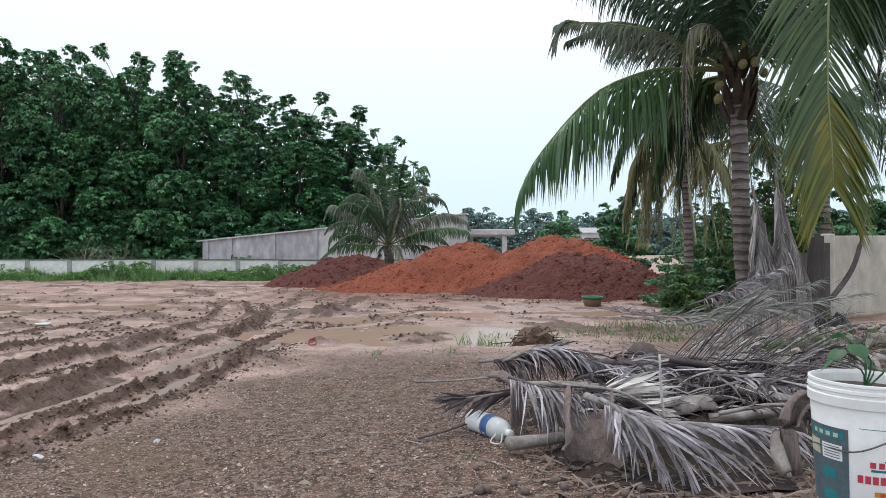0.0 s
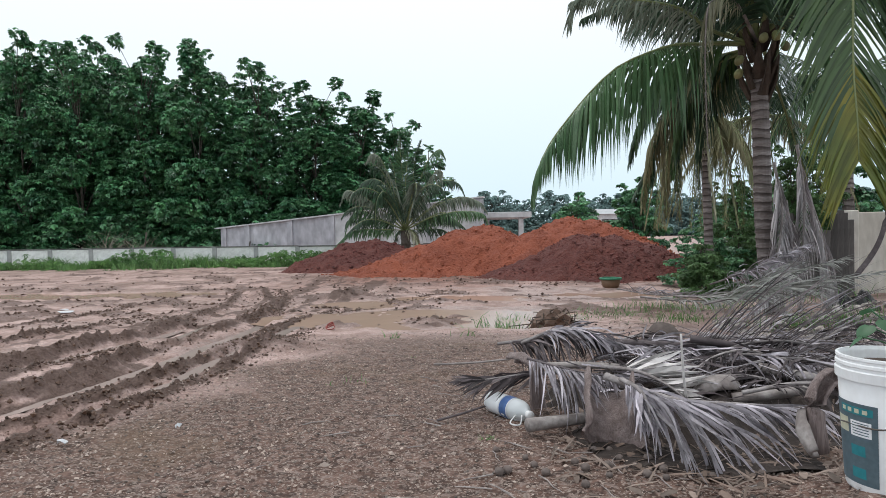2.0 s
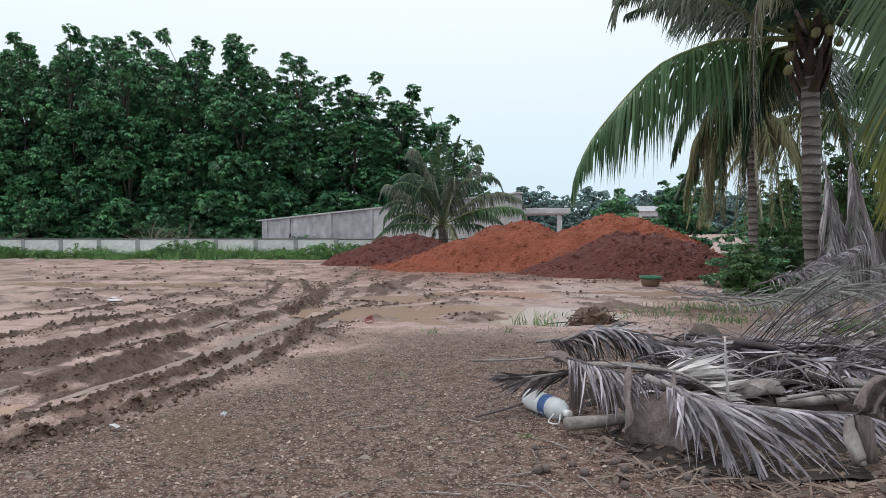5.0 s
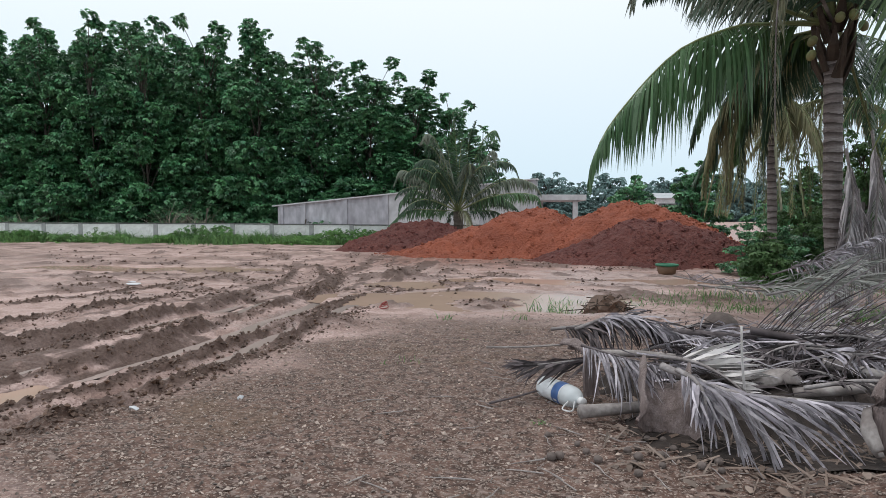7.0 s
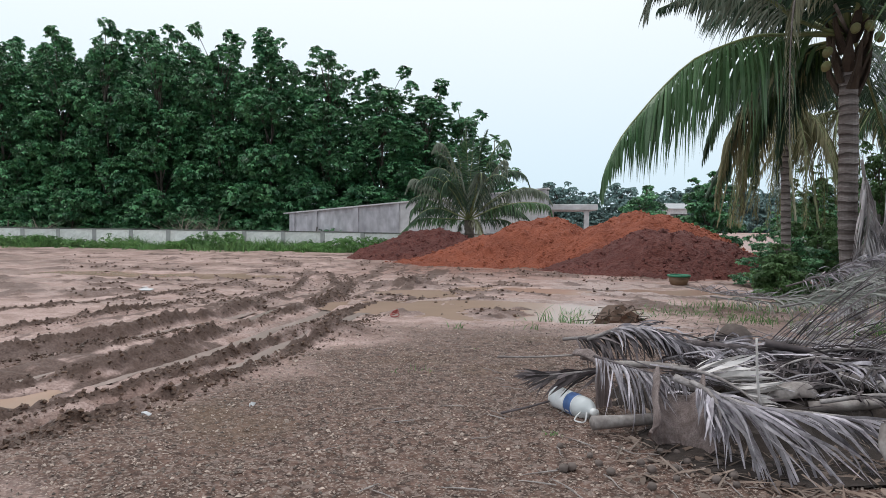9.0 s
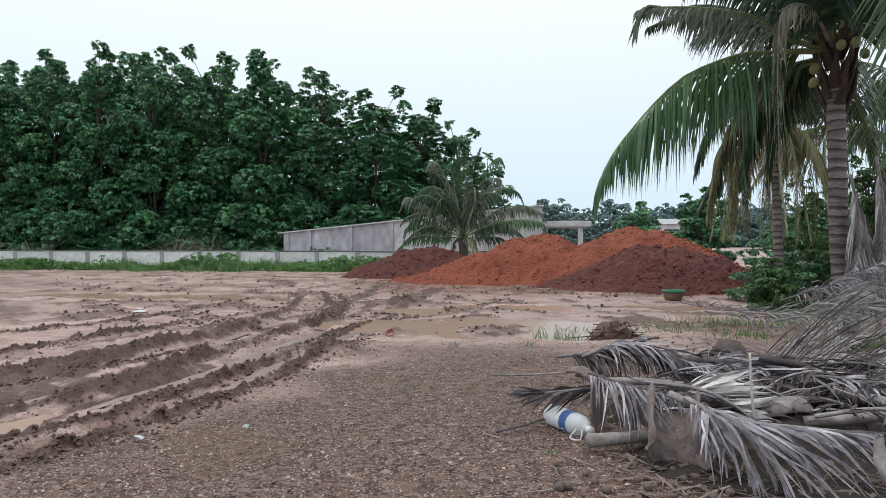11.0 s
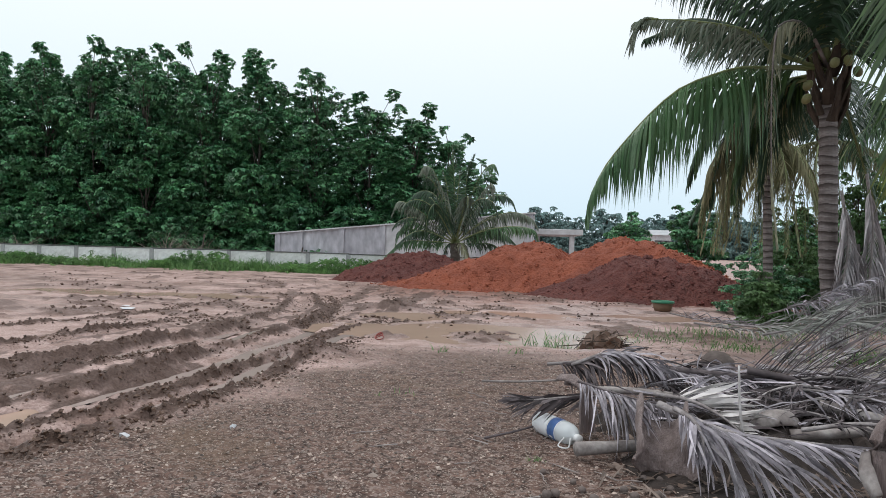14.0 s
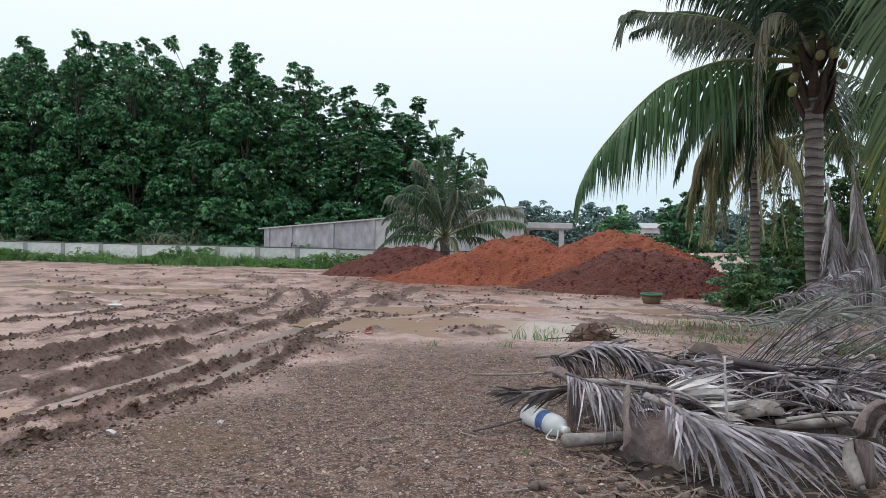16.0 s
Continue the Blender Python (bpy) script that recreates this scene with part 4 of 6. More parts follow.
def young_palm():
    rng = random.Random(31)
    palm = thing("coconut_palm", "young coconut palm with dusty wind-torn fronds behind the soil piles", "palm tree", "coconut palms")
    x, y, z = -2.2, 26.6, 1.12
    palm_trunk(palm, [(x + 0.1, y, -0.5), (x + 0.05, y, 0.3), (x, y, z)], 0.22, 0.18, 8, 1.2, M_BARK)
    # each frond: the way of its midrib from the hub, across, away and up; then its blades' look
    for way, leaf, le, droop in (
            ([(-0.05, 0.2, 1.5), (-0.15, 0.3, 2.8), (-0.25, 0.3, 3.7)], M_PALM_LEAF, 0.85, 0.5),
            ([(0.3, 0.4, 1.6), (0.42, 0.5, 2.7), (0.65, 0.6, 3.4)], M_PALM_DEEP, 0.8, 0.7),
            ([(-0.4, -0.4, 1.55), (-0.85, -0.6, 2.6), (-1.2, -0.7, 2.8), (-1.4, -0.8, 2.5)], M_PALM_DULL, 0.85, 2.0),
            ([(-0.9, -0.2, 0.8), (-1.75, -0.3, 1.35), (-2.3, -0.3, 1.5), (-2.55, -0.3, 1.0)], M_PALM_DULL, 0.8, 2.2),
            ([(-1.0, 0.5, 0.45), (-1.9, 0.8, 0.8), (-2.4, 0.9, 0.45), (-2.65, 0.9, -0.4)], M_PALM_LEAF, 0.8, 2.2),
            ([(-0.95, -0.9, 0.05), (-1.9, -1.2, 0.0), (-2.6, -1.3, -0.55)], M_PALM_LEAF, 0.7, 2.0),
            ([(0.5, 0.3, 1.6), (1.0, 0.4, 2.7), (1.45, 0.5, 3.05), (1.65, 0.5, 2.75)], M_PALM_LEAF, 0.8, 2.2),
            ([(0.75, -0.3, 1.1), (1.1, -0.4, 1.9), (1.45, -0.5, 2.2), (1.55, -0.5, 1.7)], M_PALM_DULL, 0.75, 2.3),
            ([(1.1, -0.2, 0.8), (2.2, -0.3, 1.2), (3.0, -0.4, 1.0), (3.3, -0.4, 0.65)], M_PALM_DULL, 0.8, 2.3),
            ([(1.1, -0.8, 0.45), (2.2, -1.1, 0.65), (3.1, -1.2, 0.55), (3.3, -1.2, 0.1)], M_PALM_LEAF, 0.75, 2.3),
            ([(1.2, 0.9, 0.5), (2.0, 1.3, 0.4), (2.7, 1.5, -0.2)], M_PALM_DEEP, 0.75, 2.0),
            ([(0.3, -0.5, 1.1), (0.5, -0.9, 1.7), (0.55, -1.2, 1.4), (0.3, -1.3, 0.5)], M_PALM_DULL, 0.75, 2.3),
            ([(-0.3, -0.6, 0.9), (-0.7, -1.1, 1.4), (-0.95, -1.4, 1.0), (-1.0, -1.5, 0.2)], M_PALM_DEEP, 0.75, 2.3),
            ([(-0.5, 0.8, 1.3), (-1.2, 1.2, 2.0), (-1.9, 1.4, 1.9), (-2.2, 1.4, 1.2)], M_PALM_DEEP, 0.75, 2.0),
            ([(0.7, 0.9, 1.3), (1.5, 1.2, 1.9), (2.2, 1.4, 1.8), (2.5, 1.4, 1.2)], M_PALM_DEEP, 0.75, 2.0),
            ([(0.3, -0.5, 0.0), (0.55, -0.8, -0.4), (0.7, -0.9, -0.9)], M_WITHER, 0.5, 2.0)):
        hub = Vector((x, y, z))
        # The turned copies take the darker green, which puts shade into the crown.
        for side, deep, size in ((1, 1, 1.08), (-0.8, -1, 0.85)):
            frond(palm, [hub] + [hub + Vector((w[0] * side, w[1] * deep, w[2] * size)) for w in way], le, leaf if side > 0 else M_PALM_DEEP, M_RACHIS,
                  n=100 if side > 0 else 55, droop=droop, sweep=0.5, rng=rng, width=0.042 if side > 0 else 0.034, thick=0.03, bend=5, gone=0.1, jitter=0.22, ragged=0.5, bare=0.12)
    return palm


young_palm()


# ---- broad-leaved trees ----
def rosette(rng, le=0.42, wi=0.3):
    """A parasol of leaves at a twig's end: a close upper whorl that hangs at the tips, and a few leaves slung below it."""
    vs, fs = [(0.0, 0.0, 0.07)], []
    whorl = [(2 * math.pi * (k + rng.uniform(-0.2, 0.2)) / 6, rng.uniform(-0.1, 0.12), 1.0) for k in range(6)]
    whorl += [(rng.uniform(0, 6.28), rng.uniform(-0.75, -0.45), 0.9)]
    for a, tilt, f in whorl:
        l, w = le * f * rng.uniform(0.75, 1.15), wi * rng.uniform(0.8, 1.1)
        d = Vector((math.cos(a) * math.cos(tilt), math.sin(a) * math.cos(tilt), math.sin(tilt)))
        s = Vector((-math.sin(a), math.cos(a), 0))
        g = len(vs)
        e = d * l + Vector((0, 0, -0.55 * l))
        m = d * l * 0.66 + Vector((0, 0, -0.04))
        vs += [m + s * w * 0.5, e, m - s * w * 0.5]
        fs += [(0, g, g + 1, g + 2)]
    return vs, fs


def crown_places(rng, lobes, count, size, fill=0.35):
    """Places for sprays over the lobes of a crown, thick at the skin and thinner inside."""
    ms = []
    weights = [l[3] * l[3] + 0.06 * l[4] for l in lobes]
    for _ in range(count):
        cx, cy, cz, r, rz = rng.choices(lobes, weights)[0]
        v = Vector((rng.gauss(0, 1), rng.gauss(0, 1), rng.gauss(0, 1))).normalized()
        if v.z < -0.3 and rng.random() < 0.5:
            v.z = -v.z
        f = 1 - fill * rng.random() ** 2 + rng.uniform(-0.05, 0.09)
        p = Vector((cx + v.x * r * f, cy + v.y * r * f, cz + v.z * rz * f))
        s = size * rng.uniform(0.7, 1.25)
        tilt = Euler((-v.y * 0.45 + rng.gauss(0, 0.15), v.x * 0.45 + rng.gauss(0, 0.15), rng.uniform(0, 6.28)))
        ms.append(Matrix.LocRotScale(p, tilt, (s, s, s)))
    return ms


def broad_tree(name, label, category, group, at, height, radius, seed, leaf, count=620, low=0.12, size=1.0, trunk_r=0.12):
    rng = random.Random(seed)
    tree = thing(name, label, category, group, at=at)
    lobes = []
    for k in range(17):
        t = k / 16
        a = k * 2.4 + rng.uniform(-0.4, 0.4)
        z = height * (low + 0.06 + (0.87 - low) * t)
        off = radius * (0.66 - 0.4 * t ** 3) * rng.uniform(0.7, 1.15)
        r = radius * (0.5 - 0.22 * t ** 2) * rng.uniform(0.8, 1.2)
        lobes.append((math.cos(a) * off, math.sin(a) * off, z, r, height * 0.075 * rng.uniform(0.8, 1.25)))
    for k in range(8):
        a = rng.uniform(0, 6.28)
        lobes.append((math.cos(a) * radius * rng.uniform(0.1, 0.7), math.sin(a) * radius * rng.uniform(0.1, 0.7), height * rng.uniform(0.88, 1.1), radius * 0.13, height * 0.04))
    path = smooth_path([(0, 0, -0.3), (rng.uniform(-0.1, 0.1), 0, height * 0.4), (rng.uniform(-0.3, 0.3), rng.uniform(-0.3, 0.3), height * 0.93)], 10)
    shapes = [tube(path, [trunk_r * (1 - 0.85 * i / 10) for i in range(11)], 8)]
    for cx, cy, cz, r, rz in lobes:
        b = path[max(1, min(9, int((cz / height - 0.15) * 10)))]
        shapes.append(tube(smooth_path([b, b.lerp(Vector((cx, cy, cz)), 0.5) + Vector((0, 0, 0.15)), (cx, cy, cz)], 4), [trunk_r * 0.35, trunk_r * 0.28, trunk_r * 0.22, trunk_r * 0.16, trunk_r * 0.08], 5))
    part("trunk", join(*shapes), M_BARK, tree, "bare grey trunk and limbs", True)
    bases = [rosette(rng) for _ in range(6)]
    crown = scatter("crown", bases, crown_places(rng, lobes, count, size), leaf, tree)
    crown["kind"] = ""
    del crown["kind"]
    return tree


thin_tree = broad_tree("rubber_tree", "slender open-crowned rubber tree at the plantation's end", "tree", "plantation trees", (-3.6, 38.4, -0.5), 7.6, 1.9, 131, M_LEAF, 1000, low=0.1, size=0.48)
copy_thing(thin_tree, pose(-1.9, 40.5, -0.5, 0, 0, 130) @ Matrix.Diagonal((1, 1, 0.8, 1)))
proto = [broad_tree("rubber_tree", "tall dense dark green rubber tree behind the boundary wall", "tree", "plantation trees", (-31.0 + 3.4 * k, 36.2 + 0.5 * (k % 2), -0.5), 10.9 + 0.4 * (k % 3), 2.75, 100 + k, M_LEAF, 3400, low=0.03, size=0.49)
         for k in range(3)]
rng_t = random.Random(77)
spots = [(-20.9, 36.0, 1.02), (-17.4, 36.3, 1.0), (-14.2, 36.0, 0.98), (-11.0, 36.4, 0.92), (-8.0, 36.6, 0.81), (-5.6, 37.4, 0.74)]
spots += [(-34.5, 36.0, 1.0)]
spots += [(-36 + 3.0 * i + rng_t.uniform(-0.5, 0.5), 39.6 + rng_t.uniform(-0.4, 0.4), (1.05 if i < 6 else 1.03 - 0.075 * (i - 5))) for i in range(1, 11)]
spots += [(-42 + 4.6 * i, 43.5, (1.12 if i < 4 else 1.12 - 0.09 * (i - 3))) for i in range(1, 6)]
for i, (x, y, s) in enumerate(spots):
    copy_thing(proto[i % 3], pose(x, y, -0.5, 0, 0, rng_t.uniform(0, 360)) @ Matrix.Diagonal((1, 1, s, 1)))
low_tree = broad_tree("rubber_sapling", "low leafy sapling in the shade at the plantation's edge", "tree", "plantation saplings", (-37.0, 34.8, -0.6), 3.2, 2.1, 140, M_LEAF, 800, low=0.0, size=0.42, trunk_r=0.05)
for i in range(8):
    copy_thing(low_tree, pose(-33.2 + 3.9 * i, 34.7 + 0.5 * (i % 2), -0.6, 0, 0, 67 * i) @ Matrix.Diagonal((1, 1, 0.8 + 0.1 * (i % 3), 1)))


# ---- building behind the wall ----
def long_shed():
    """The plastered side wall with its piers, the taller white end and the flat porch."""
    b = thing("house", "long grey plastered outbuilding with a whitewashed end and a flat porch", "building")
    a, e = Vector((-12.0, 33.2)), Vector((1.04, 31.0))
    d = (e - a).normalized()
    nrm = Vector((d.y, -d.x))

    def top(x):
        return 1.45 + (x + 12.0) / 13.04 * 1.22

    def seg(name, x0, x1, out0, out1, z0, drop0, drop1, material, label=""):
        f = lambda x: a + (e - a) * ((x - a.x) / (e.x - a.x))
        p, q = f(x0), f(x1)
        vs = []
        for pt, z in ((p, top(x0)), (q, top(x1))):
            for o in (out0, out1):
                for zz in (z0 if drop1 is None else z - drop1, z - drop0):
                    vs.append((pt.x + nrm.x * o, pt.y + nrm.y * o, zz))
        fs = [(0, 1, 3, 2), (4, 6, 7, 5), (0, 4, 5, 1), (2, 3, 7, 6), (1, 5, 7, 3), (0, 2, 6, 4)]
        return part(name, (vs, fs), material, b, label)
    cuts = [-11.86, -10.6, -8.35, -6.2, -3.9, -1.4, 0.9]
    for i in range(6):
        seg("wall_panel", cuts[i] + 0.12, cuts[i + 1] - 0.12, -0.1, 0.1, -0.5, 0.04, None, M_PLASTER if i < 3 else M_PAINT)
    for x in cuts:
        seg("pier", x - 0.14, x + 0.14, -0.12, 0.2, -0.5, 0.06, None, M_PLASTER, "grey concrete pier")
    seg("roof_edge", -12.3, 1.15, -0.5, 0.28, 0, 0.0, 0.06, M_PAINT, "thin pale roof edge")
    part("end_wall", box(0.95, 1.15, 31.1, 36.0, -0.5, 2.55), M_PAINT, b, "whitewashed end wall")
    part("porch_slab", box(1.25, 3.45, 31.6, 36.0, 1.68, 1.95, 0.02), M_PAINT, b, "flat concrete porch roof")
    part("porch_post", box(2.85, 3.08, 31.8, 32.05, -0.5, 1.679, 0.01), M_PAINT, b, "white porch post")
    part("porch_post", box(1.4, 1.6, 35.2, 35.4, -0.5, 1.679, 0.01), M_PAINT, b, "white porch post")
    return b


long_shed()

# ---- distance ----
# No air haze is modelled; the leaf colour carries it.
skyline = [broad_tree("distant_tree", "skyline tree with distance haze painted into its blue-green leaves", "tree", "skyline trees", (-30 + 8.0 * k, 150, -1.5), 8.6 + 0.8 * k, 6.5, 300 + k, M_LEAF_FAR, 900, low=0.0, size=1.6, trunk_r=0.3)
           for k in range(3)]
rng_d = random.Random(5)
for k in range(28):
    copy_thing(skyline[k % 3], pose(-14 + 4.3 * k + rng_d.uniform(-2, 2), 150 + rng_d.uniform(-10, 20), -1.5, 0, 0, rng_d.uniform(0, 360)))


def far_house(x, y, w, h, roof, label):
    b = thing("house", label, "building")
    part("wall", box(x - w / 2, x + w / 2, y, y + 6, -1.0, h), M_PAINT, b)
    vs = [(x - w / 2 - 0.5, y - 0.5, h), (x + w / 2 + 0.5, y - 0.5, h), (x + w / 2 + 0.5, y + 6.5, h), (x - w / 2 - 0.5, y + 6.5, h), (x - w / 2 - 0.5, y + 3, h + 0.9), (x + w / 2 + 0.5, y + 3, h + 0.9)]
    part("roof", (vs, [(0, 1, 5, 4), (2, 3, 4, 5), (0, 4, 3), (1, 2, 5), (0, 3, 2, 1)]), roof, b)
    for k in range(3):
        wx = x - w / 2 + w * (k + 0.5) / 3
        part("window", box(wx - 0.5, wx + 0.5, y - 0.05, y + 0.05, h - 2.0, h - 0.8), M_COPING, b)
    return b


M_ROOF_RED = mat("red_roof_tile", (0.35, 0.12, 0.08), (0.28, 0.1, 0.07), scale=1, fine=5, rough=0.8)
M_ROOF_GREY = mat("grey_roof_sheet", (0.5, 0.52, 0.54), (0.42, 0.44, 0.46), scale=1, fine=5, rough=0.6)
far_house(23.8, 105, 2.4, 3.6, M_ROOF_GREY, "distant white house with a grey roof among trees")
far_house(19.2, 84, 2.2, 1.3, M_ROOF_RED, "distant low house with a red tiled roof")

broad_tree("broadleaf_tree", "rounded mid-green tree beyond the soil piles", "tree", "", (9.6, 55, -1.0), 4.6, 2.6, 401, M_LEAF, 1500, low=0.0, size=0.5)
broad_tree("broadleaf_tree", "dense dark green bushy tree beside the soil piles", "tree", "", (6.55, 24.6, -0.6), 3.2, 1.25, 402, M_LEAF, 2600, low=0.0, size=0.27)
broad_tree("shrub", "light green leafy shrub at the foot of the palms", "shrub", "shrubs", (4.35, 11.7, -0.35), 0.95, 0.5, 403, M_SHRUB, 1100, low=0.0, size=0.15, trunk_r=0.03)
broad_tree("shrub", "dark green leafy shrub at the foot of the palms", "shrub", "shrubs", (5.75, 15.4, -0.5), 1.3, 0.95, 410, M_LEAF, 1100, low=0.0, size=0.17, trunk_r=0.03)
broad_tree("shrub", "dense dark green shrub beside the soil piles", "shrub", "shrubs", (8.3, 21.6, -0.5), 2.0, 1.5, 411, M_LEAF, 1300, low=0.0, size=0.24, trunk_r=0.04)
broad_tree("shrub", "light green leafy shrub at the foot of the palms", "shrub", "shrubs", (6.6, 16.0, -0.5), 2.6, 0.8, 404, M_SHRUB, 1200, low=0.0, size=0.18, trunk_r=0.03)
broad_tree("shrub", "tall green climber among the palms", "shrub", "shrubs", (6.1, 12.0, -0.4), 2.9, 0.6, 405, M_SHRUB, 1000, low=0.0, size=0.16, trunk_r=0.03)
broad_tree("shrub", "tall green climber among the palms", "shrub", "shrubs", (6.3, 12.2, -0.4), 2.6, 0.9, 406, M_SHRUB, 1000, low=0.0, size=0.17, trunk_r=0.03)


broad_tree("broadleaf_tree", "dense dark green tree behind the side wall", "tree", "", (9.6, 14.5, -0.6), 2.7, 1.7, 407, M_LEAF, 2000, low=0.0, size=0.28)
broad_tree("broadleaf_tree", "dense dark green tree behind the side wall", "tree", "", (12.2, 16.0, -0.6), 3.2, 2.0, 408, M_LEAF, 2000, low=0.0, size=0.3)
broad_tree("broadleaf_tree", "dense dark green tree behind the side wall", "tree", "", (8.2, 18.0, -0.6), 2.6, 1.7, 409, M_LEAF, 2000, low=0.0, size=0.28)


# ---- wall at the side of the yard ----
def side_wall():
    w = thing("side_wall", "stained cream precast concrete wall behind the palms", "wall", kind="structure")
    me = from_lists("panel", *box(0, 1.9, -0.05, 0.05, -0.5, 1.3, 0.01), M_ROAD_CONCRETE)
    po = from_lists("post", *box(-0.12, 0.12, -0.09, 0.09, -0.5, 1.33, 0.012), M_ROAD_CONCRETE)
    for i in range(4):
        for nm, m in (("panel", me), ("post", po)):
            ob = new(nm, m)
            ob.parent = w
            ob.location = (5.78 + 1.87 * i, 10.0 - 0.33 * i, -0.1)
            ob.rotation_euler = (0, 0, -0.176)
    return w


side_wall()
M_PLANK = mat("weathered_dark_plank", (0.075, 0.068, 0.065), (0.13, 0.12, 0.115), (0.04, 0.036, 0.034), scale=3, fine=30, rough=0.9, rand=0.35, stretch=(4, 4, 0.5))


def plank_fence():
    """Old dark boards standing in the shade behind the palms."""
    w = thing("plank_fence", "old dark weathered board fence in the shade of the palms", "fence")
    rng = random.Random(13)
    for k in range(11):
        x = 4.72 + 0.105 * k
        h = 1.05 + rng.uniform(-0.16, 0.2)
        ob = part("board", box(-0.045, 0.045, -0.012, 0.012, -0.4, h, 0.003), M_PLANK, w)
        ob.location = (x, 9.7 + 0.02 * k, 0)
        ob.rotation_euler = (0, rng.uniform(-0.05, 0.05), rng.uniform(-0.15, 0.15))
    return w


plank_fence()


# ---- grass along the boundary wall ----
def grass(name, label, places, h0, h1, width, seed, material=None):
    rng = random.Random(seed)
    vs, fs = [], []
    xs, ys = np.array([p[0] for p in places]), np.array([p[1] for p in places])
    tall = np.clip(0.85 + 1.5 * fbm(xs * 0.9, ys * 0.9, 3, seed + 230), 0.3, 1.5)
    for (x, y, z), f in zip(places, tall):
        a, h, w = rng.uniform(0, 6.28), rng.uniform(h0, h1) * f, width * rng.uniform(0.7, 1.3)
        lean = Vector((rng.gauss(0, 0.6), rng.gauss(0, 0.6), 0)) * h
        s, g = Vector((math.cos(a), math.sin(a), 0)) * w, len(vs)
        p = Vector((x, y, z - 0.02))
        m = p + lean * 0.35 + Vector((0, 0, h * 0.6))
        e = p + lean + Vector((0, 0, h * 0.95))
        vs += [p - s, p + s, m + s * 0.8, m - s * 0.8, e]
        fs += [(g, g + 1, g + 2, g + 3), (g + 3, g + 2, g + 4)]
    return tagged(part(name, (vs, fs), material or M_GRASS, kind="stuff"), label, "grass")


rng_g = random.Random(9)
strip = []
while len(strip) < 30000:
    x, y = rng_g.uniform(-44, -4.5), 28.85 - abs(rng_g.gauss(0, 1.1))
    if y > 25.6 and float(fbm(np.array(x * 0.5), np.array(y * 0.8), 3, 7)) > -0.12 - 0.2 * (y - 27.8):
        strip.append((x, y, float(fall(x, y))))
grass("grass", "rank green grass along the foot of the boundary wall", strip, 0.08, 0.5, 0.014, 1)
rng_w = random.Random(14)
weed_base = [rosette(rng_w, 0.42, 0.2) for _ in range(4)]
weeds = []
while len(weeds) < 2600:
    x, y = rng_w.uniform(-40, -4.5), 28.6 - abs(rng_w.gauss(0, 0.8))
    thick = float(fbm(np.array(x * 0.45), np.array(y * 0.6), 3, 17))
    if y > 26.2 and thick > 0.02:
        h = float(fall(x, y)) + rng_w.uniform(0.03, 0.25 + 1.1 * thick)
        weeds.append(pose(x, y, h, rng_w.gauss(0, 25), rng_w.gauss(0, 25), rng_w.uniform(0, 360)) @ Matrix.Scale(rng_w.uniform(0.18, 0.36), 4))
tagged(scatter("leafy_weeds", weed_base, weeds, M_GRASS), "leafy green weeds in clumps along the boundary wall", "weeds")


def wall_seedling(x, y):
    """A small broad-leaved plant against the boundary wall."""
    rng = random.Random(41)
    z = float(fall(x, y))
    b = thing("seedling", "small pale green broad-leaved plant beside the boundary wall", "plant", at=(x, y, z))
    part("stem", tube([(0, 0, -0.05), (0.01, 0, 0.25), (0, 0, 0.42)], [0.03, 0.025, 0.015], 7), M_RACHIS, b)
    for k in range(7):
        a, up = k * 2.4, rng.uniform(0.3, 0.9)
        d = Vector((math.cos(a), math.sin(a), 0))
        s = Vector((-math.sin(a), math.cos(a), 0))
        vs = []
        for i in range(6):
            t = i / 5
            c = d * 0.5 * t + Vector((0, 0, 0.38 + up * 0.5 * t - 0.45 * t * t))
            w = 0.11 * math.sin(math.pi * (0.12 + 0.86 * t))
            vs += [c - s * w + Vector((0, 0, 0.02)), c, c + s * w + Vector((0, 0, 0.02))]
        part("leaf", (vs, [(3 * i + q, 3 * i + q + 1, 3 * i + q + 4, 3 * i + q + 3) for i in range(5) for q in (0, 1)]), M_SHRUB, b, "broad green leaf", True)
    return b


wall_seedling(-23.35, 28.1)

# dry scrub and sticks along the plantation's edge
M_DRYGRASS = mat("dry_scrub", (0.3, 0.27, 0.22), (0.2, 0.18, 0.14), scale=2, fine=10, rough=0.9, bump=0, island=0.4)
for k, (x, n, h) in enumerate(((-16.0, 160, 1.5), (-14.8, 120, 1.3), (-17.0, 60, 0.9), (-20.5, 50, 0.9), (-23.8, 50, 1.0))):
    rg = random.Random(700 + k)
    pl = [(rg.gauss(x, 0.35), rg.gauss(30.2, 0.2), -0.35) for _ in range(n)]
    tagged(grass("dry_bush", "dry grey-brown scrub behind the boundary wall", pl, h * 0.5, h * 1.15, 0.02, 700 + k, M_DRYGRASS), "", "bush")
for x, h in ((-14.2, 1.25), (-25.0, 0.9), (-9.5, 0.75)):
    ob = part("stake", tube([(x, 29.4, -0.4), (x + 0.03, 29.4, h * 0.5), (x + 0.1, 29.4, h)], 0.03, 6), M_BARK)
    tagged(ob, "thin wooden stake behind the boundary wall", "stake", "stakes")


